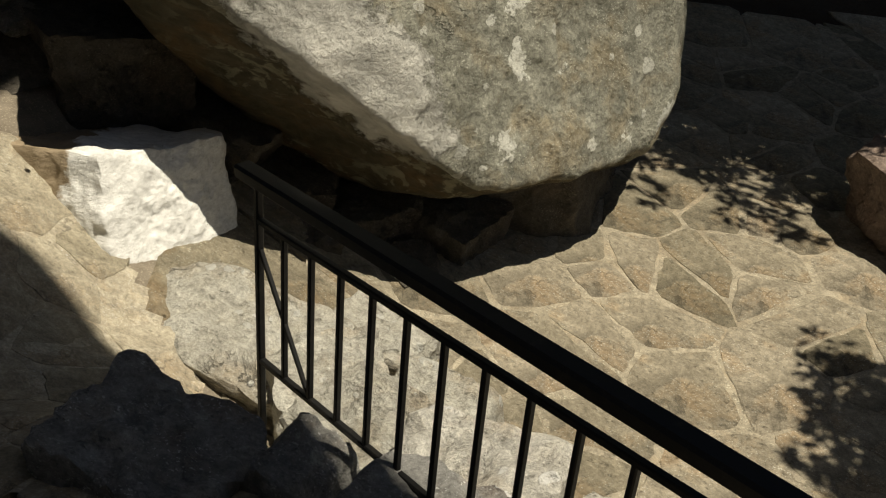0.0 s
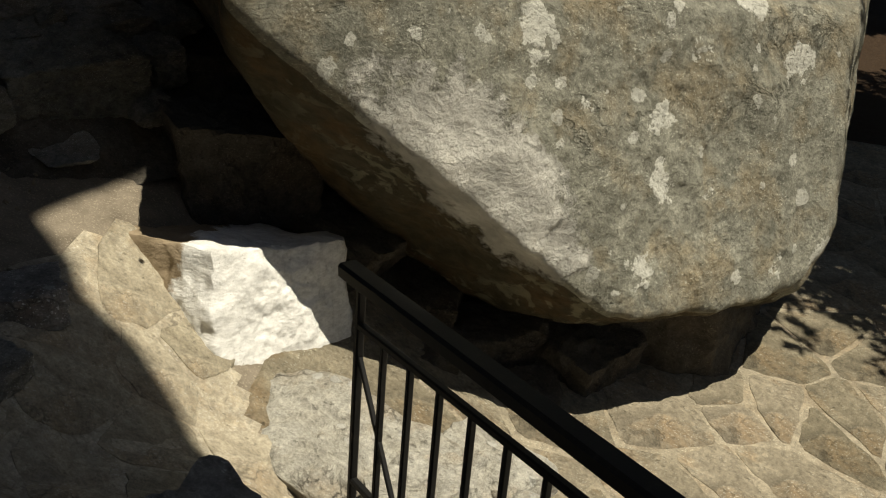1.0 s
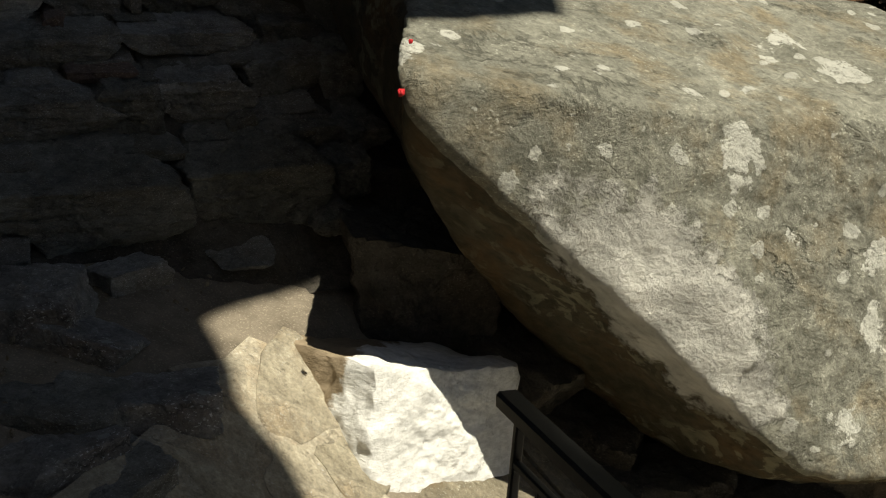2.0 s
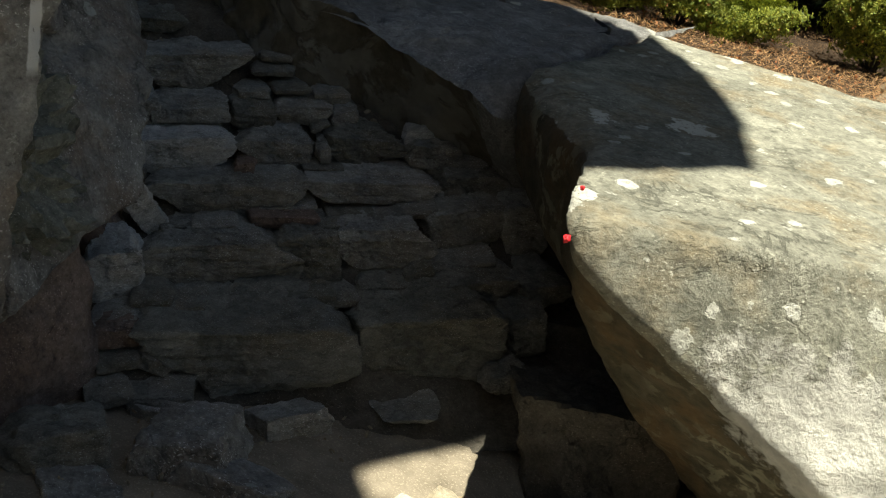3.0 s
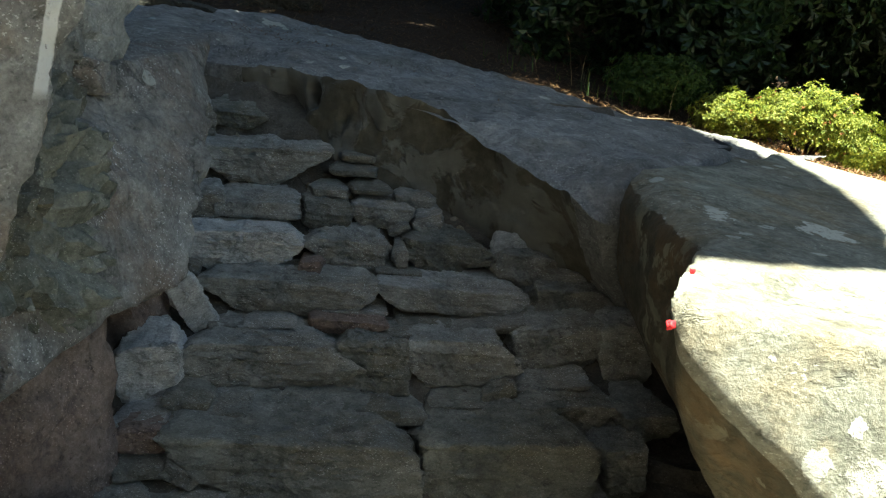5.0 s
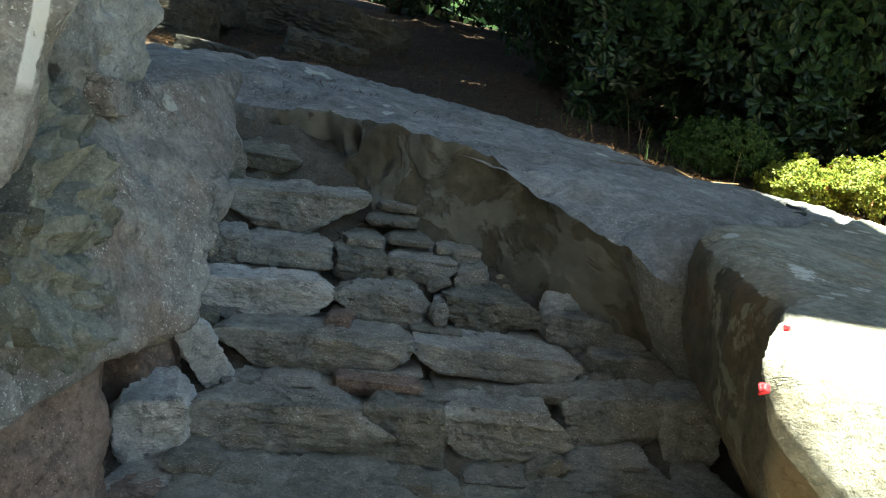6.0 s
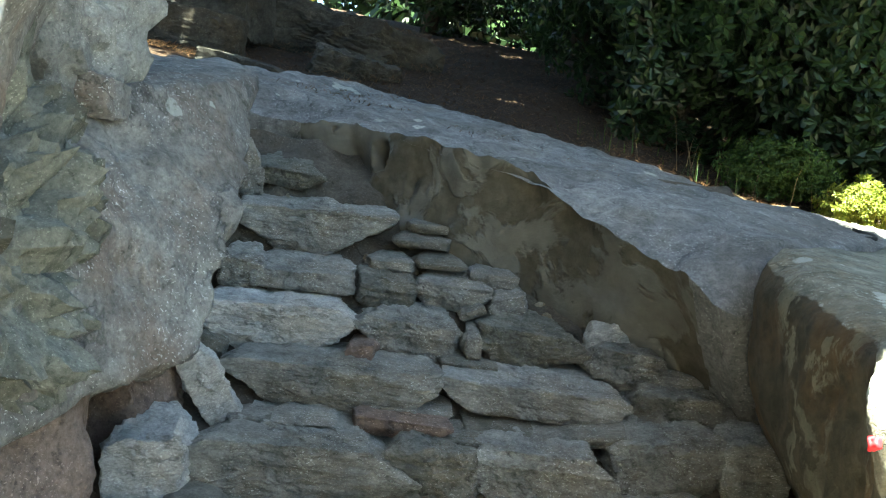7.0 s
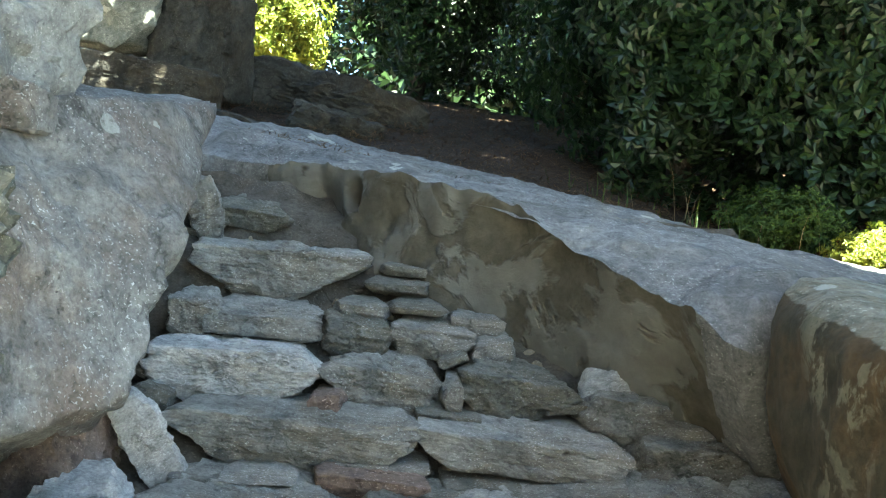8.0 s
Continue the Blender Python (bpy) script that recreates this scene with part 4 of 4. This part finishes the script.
OAKS = ((-4.5, 9.4, 1.1, 1.0, 1.7), (-3.35, 9.7, 1.2, 1.0, 1.9), (-2.1, 10.4, 1.3, 1.1, 1.9), (-0.6, 10.9, 1.4, 1.1, 1.9), (0.9, 11.3, 1.4, 1.2, 1.9), (-5.6, 11.0, 1.2, 1.2, 1.9), (-6.9, 11.6, 1.3, 1.2, 2.0), (-8.3, 11.0, 0.9, 0.9, 1.6), (-3.9, 11.6, 1.6, 1.2, 2.3), (-1.6, 12.4, 1.7, 1.2, 2.4))
for k, (x, y, sx, sy, sz) in enumerate(OAKS):
    n = 4600 if k < 4 else 3000
    tree((x, y), (sx, sy, sz), n, 11 + k, "dark green oak growing down to the ground")


def far_woods():
    """Dense woods closing the view behind the oaks."""
    rng = random.Random(9)
    pts = []
    for k in range(26):
        c = Vector((-13 + k * 0.85 + rng.uniform(-0.4, 0.4), 15.5 + rng.uniform(-1, 1.5) - 0.12 * abs(k - 8), 2.6))
        if c.x < -12.2:
            continue
        pts += [(p + c, d) for p, d in crown_points(900, (1.4, 1.2, 3.4), rng, 0.5, -0.1, 2.0, k)]
    for k in range(20):
        c = Vector((-26 + k * 1.7, 21 + rng.uniform(-1, 1), 5.0))
        pts += [(p + c, d) for p, d in crown_points(700, (2.0, 1.4, 5.0), rng, 0.5, -0.2, 2.0, k + 40)]
    ob = new("far_woods", leaf_cloud("far_woods", pts, 4, 0.26, 0.15, M_OAK, rng))
    return tagged(ob, "dark green woods closing the view", "woods", kind="stuff")


far_woods()


def shrub(name, at, size, n, leaf, material, seed, label, flowers=0):
    rng = random.Random(seed)
    root = tagged(new(name), label, "bush")
    root.location = (at[0], at[1], ground_z(at[0], at[1]) - 0.02)
    for k in range(9):
        t = k * 0.7 + seed
        e = Vector((math.cos(t) * size[0] * 0.7, math.sin(t) * size[1] * 0.7, size[2] * rng.uniform(0.9, 1.5)))
        part("stem", tube("stem", [(0.02 * math.cos(t), 0.02 * math.sin(t), 0), tuple(e * 0.5 + Vector((0, 0, 0.05))), tuple(e)], (0.012, 0.008, 0.003), M_BARK, 5), root)
    pts = [(p + Vector((0, 0, size[2] * 0.98)), d) for p, d in crown_points(n, size, rng, 0.25, 0.06, 3.4, seed)]
    part("foliage", leaf_cloud("foliage", pts, 6, leaf, leaf * 0.5, material, rng), root)
    if flowers:
        tips = [(p * 1.03 + Vector((0, 0, size[2])), d) for p, d in crown_points(flowers, size, rng, 0.85, 0.0, 2.6, seed)]
        tagged(part("flower_heads", leaf_cloud("flower_heads", tips, 4, leaf * 0.5, leaf * 0.4, M_FLOWER, rng), root, "rusty dry flower heads"), kind="stuff")
    return root


shrub("sunlit_bush", (-2.75, 8.5), (0.36, 0.32, 0.17), 2200, 0.024, M_SHRUB, 3, "low sunlit yellow-green bush with rusty flower heads", 40)
shrub("sunlit_bush", (-2.35, 8.55), (0.46, 0.4, 0.24), 3400, 0.024, M_SHRUB, 8, "sunlit yellow-green bush with rusty flower heads", 60)
shrub("sunlit_bush", (-1.88, 8.55), (0.42, 0.4, 0.20), 2600, 0.024, M_SHRUB, 4, "low spreading yellow-green bush in the sun", 40)
shrub("sunlit_bush", (-1.08, 8.7), (0.40, 0.45, 0.46), 3600, 0.026, M_SHRUB, 5, "tall sunlit green bush with rusty flower heads", 90)
shrub("shaded_bush", (-3.42, 8.72), (0.42, 0.4, 0.22), 2000, 0.028, M_HERB, 6, "low green bush in the shade of the oaks")
shrub("far_bush", (-13.5, 13.7), (0.75, 0.9, 1.0), 2200, 0.10, M_SHRUB, 7, "bright sunlit bush beyond the rocks")


def litter(name, n, box, length, width, material, label, seed, upright=0.0):
    """Loose needles, leaves or stalks on the bank."""
    rng = random.Random(seed)
    verts, faces = [], []
    for _ in range(n):
        x, y = rng.uniform(box[0], box[1]), rng.uniform(box[2], box[3])
        t = rng.uniform(0, 6.283)
        ln = length * rng.uniform(0.5, 1.3)
        rise = ln * upright * rng.uniform(0.5, 1.1) + rng.uniform(0.0, 0.02)
        flat = ln * (1 - 0.8 * upright)
        d = Vector((math.cos(t), math.sin(t), 0))
        s = Vector((-d.y, d.x, 0)) * width
        z = ground_z(x, y) + 0.025
        a = Vector((x, y, z))
        m = a + d * flat * 0.4 + Vector((0, 0, rise * 0.65))
        b = a + d * flat + Vector((0, 0, rise))
        k = len(verts)
        verts += [tuple(a - s), tuple(a + s), tuple(m + s * 0.8), tuple(m - s * 0.8), tuple(b)]
        faces += [(k, k + 1, k + 2, k + 3), (k + 3, k + 2, k + 4)]
    return tagged(new(name, mesh_from(name, verts, faces, material, False)), label, name.replace("_", " "), kind="stuff")


litter("pine_needles", 30000, (-9.5, 0.5, 6.25, 10.5), 0.09, 0.0026, M_LITTER, "brown fallen pine needles on the bank", 1)
litter("dry_grass", 12, (-4.6, -3.0, 8.1, 8.8), 0.34, 0.0018, M_STRAW, "dry grass stalks along the foot of the oaks", 2, 0.85)
litter("green_grass", 45, (-4.6, -3.2, 8.0, 8.8), 0.16, 0.0025, M_HERB, "thin green grass at the foot of the oaks", 3, 0.8)
litter("dry_needles", 9000, (-2.6, 0.8, 6.85, 8.9), 0.08, 0.003, M_NEEDLE, "orange dry needles in the sun below the bushes", 5)
litter("fallen_leaves", 260, (-2.7, 0.0, 7.4, 8.8), 0.026, 0.007, M_FLOWER, "orange dry leaves below the sunlit bushes", 4, 0.15)
thing("hose", tube("hose", [(-2.95, 7.75, 0.815), (-2.7, 7.55, 0.80), (-2.45, 7.35, 0.775), (-2.25, 7.1, 0.745), (-2.2, 6.95, 0.735), (-2.28, 6.82, 0.72)], (0.013,) * 6, M_RUBBER, 8), (0, 0, 0), "black plastic hose lying over the rock edge", "hose")
thing("dead_branch", tube("dead_branch", [(-3.35, 7.6, 0.87), (-3.2, 7.62, 0.92), (-3.05, 7.6, 0.86), (-2.85, 7.7, 0.87)], (0.003, 0.007, 0.006, 0.002), M_STRAW, 6), (0, 0, 0), "bleached dead branch on the bank", "branch")


def shade_tree(at, over, size, n, seed, gaps):
    """A tall tree at a foot point whose crown spreads over another point."""
    rng = random.Random(seed)
    root = tagged(new("shade_tree"), "tall leafy tree out of view that dapples the ground with shade", "tree")
    base = Vector((at[0], at[1], ground_z(at[0], at[1]) - 0.05))
    root.location = base
    c = Vector(over) - base
    part("trunk", tube("trunk", [(0, 0, 0), tuple(c * 0.2 + Vector((0, 0, 1.2))), tuple(c * 0.55 + Vector((0, 0, 1.0))), tuple(c)], (0.16, 0.13, 0.09, 0.03), M_BARK), root)
    for k in range(7):
        t = k * 0.9
        e = c + Vector((math.cos(t) * size[0] * 0.8, math.sin(t) * size[1] * 0.8, 0))
        part("limb", tube("limb", [tuple(c * 0.55 + Vector((0, 0, 1.0))), tuple(c * 0.4 + e * 0.5), tuple(e)], (0.06, 0.04, 0.012), M_BARK, 6), root)
    pts = [(p + c, d) for p, d in crown_points(n, size, rng, 0.02, gaps, 2.4, seed)]
    part("crown", leaf_cloud("crown", pts, 6, 0.13, 0.065, M_OAK, rng), root)


shade_tree((7.5, 9.6), (4.4, 8.0, 3.4), (3.0, 3.0, 0.8), 17000, 31, 0.0)
shade_tree((6.4, 3.0), (4.15, 3.5, 3.4), (0.75, 0.9, 0.5), 600, 33, 0.1)
# Unseen crowns added to darken the bank, the low bush and the oaks
shade_tree((-5.2, 11.0), (-4.7, 8.7, 5.9), (3.9, 2.9, 0.8), 16000, 35, 0.07)
shade_tree((-0.6, 13.2), (-1.95, 8.35, 6.0), (0.62, 0.7, 0.35), 2600, 39, -0.1)
shade_tree((-2.6, 12.6), (-1.2, 11.3, 6.6), (3.4, 2.0, 0.8), 9000, 37, -0.05)


# ---- paving ----
def clip(poly, p, n):
    """The part of a flat polygon behind the line through p with normal n."""
    out = []
    for a, b in zip(poly, poly[1:] + poly[:1]):
        da, db = (a - p).dot(n), (b - p).dot(n)
        if da <= 0:
            out.append(a)
        if (da < 0) != (db < 0):
            out.append(a + (b - a) * (da / (da - db)))
    return out


def flagstones(parent, box, step, inside, gap, seed, stone):
    """Irregular flat stones set in mortar; each one is a piece of its own."""
    rng = random.Random(seed)
    sites = []
    y = box[2]
    while y < box[3]:
        x = box[0]
        while x < box[1]:
            if rng.random() < 0.8:
                sites.append(Vector((x + rng.uniform(-0.5, 0.5) * step, y + rng.uniform(-0.5, 0.5) * step)))
            x += step
        y += step
    for c in sites:
        if not inside(c.x, c.y):
            continue
        poly = [c + Vector((dx, dy)) * step * 1.5 for dx, dy in ((-1, -1), (1, -1), (1, 1), (-1, 1))]
        for o in sites:
            if o is not c and (o - c).length < step * 3.2:
                n = (o - c).normalized()
                poly = clip(poly, (o + c) / 2 - n * gap * rng.uniform(0.5, 1.5), n)
        if len(poly) < 3 or max((a - b).length for a in poly for b in poly) < step * 0.45:
            continue
        ring = []
        for a, b in zip(poly, poly[1:] + poly[:1]):
            for t in (0.1, 0.3, 0.5, 0.7, 0.9):
                q = a + (b - a) * t
                k = noise.noise(Vector((q.x * 8, q.y * 8, seed))) + 0.6 * noise.noise(Vector((q.x * 23, q.y * 23, seed)))
                ring.append(q + (c - q).normalized() * (0.010 + 0.024 * k))
        m = len(ring)
        lift = rng.uniform(0.003, 0.007)
        zc = ground_z(c.x, c.y)
        top = [(q.x - c.x, q.y - c.y, ground_z(q.x, q.y) - zc + lift) for q in ring]
        rim = [(x * 1.035, y * 1.035, z - 0.005) for x, y, z in top]
        low = [(x * 1.04, y * 1.04, z - 0.06) for x, y, z in top]
        verts = top + rim + low + [(0, 0, lift + rng.uniform(-0.002, 0.008))]
        faces = [(i, (i + 1) % m, 3 * m) for i in range(m)]
        faces += [(m + i, m + (i + 1) % m, (i + 1) % m, i) for i in range(m)] + [(2 * m + i, 2 * m + (i + 1) % m, m + (i + 1) % m, m + i) for i in range(m)]
        ob = part("paving_stone", mesh_from("paving_stone", verts, faces, stone, False), parent)
        ob.location = (c.x, c.y, zc)


def pavement(name, box, step, inside, gap, seed, stone, joint):
    xs, ys = np.arange(box[0] - 0.2, box[1] + 0.2, 0.07), np.arange(box[2] - 0.2, box[3] + 0.2, 0.07)
    w = len(xs)
    verts = [(x, y, ground_z(x, y) + 0.002 + 0.004 * noise.fractal(Vector((x * 6, y * 6, 1)), 0.9, 2.1, 3)) for y in ys for x in xs]
    faces = [(j * w + i, j * w + i + 1, (j + 1) * w + i + 1, (j + 1) * w + i) for j in range(len(ys) - 1) for i in range(w - 1) if inside(xs[i], ys[j])]
    ob = tagged(new(name, mesh_from(name, verts, faces, joint)), "irregular flat stones set in pale mortar", "paving", kind="structure")
    flagstones(ob, box, step, inside, gap, seed, stone)


pavement("pavement", (-0.2, 4.2, 2.9, 8.8), 0.40, lambda x, y: beside_rail(x, y) > 0.12 and y > 2.9, 0.012, 5, M_PAVE, M_JOINT)
pavement("path_paving", (-2.1, 0.2, 2.0, 3.95), 0.24, lambda x, y: -1.5 < beside_rail(x, y) < 0.0 and x > -1.75 and y > 2.2, 0.011, 6, M_PATH, M_PATH)
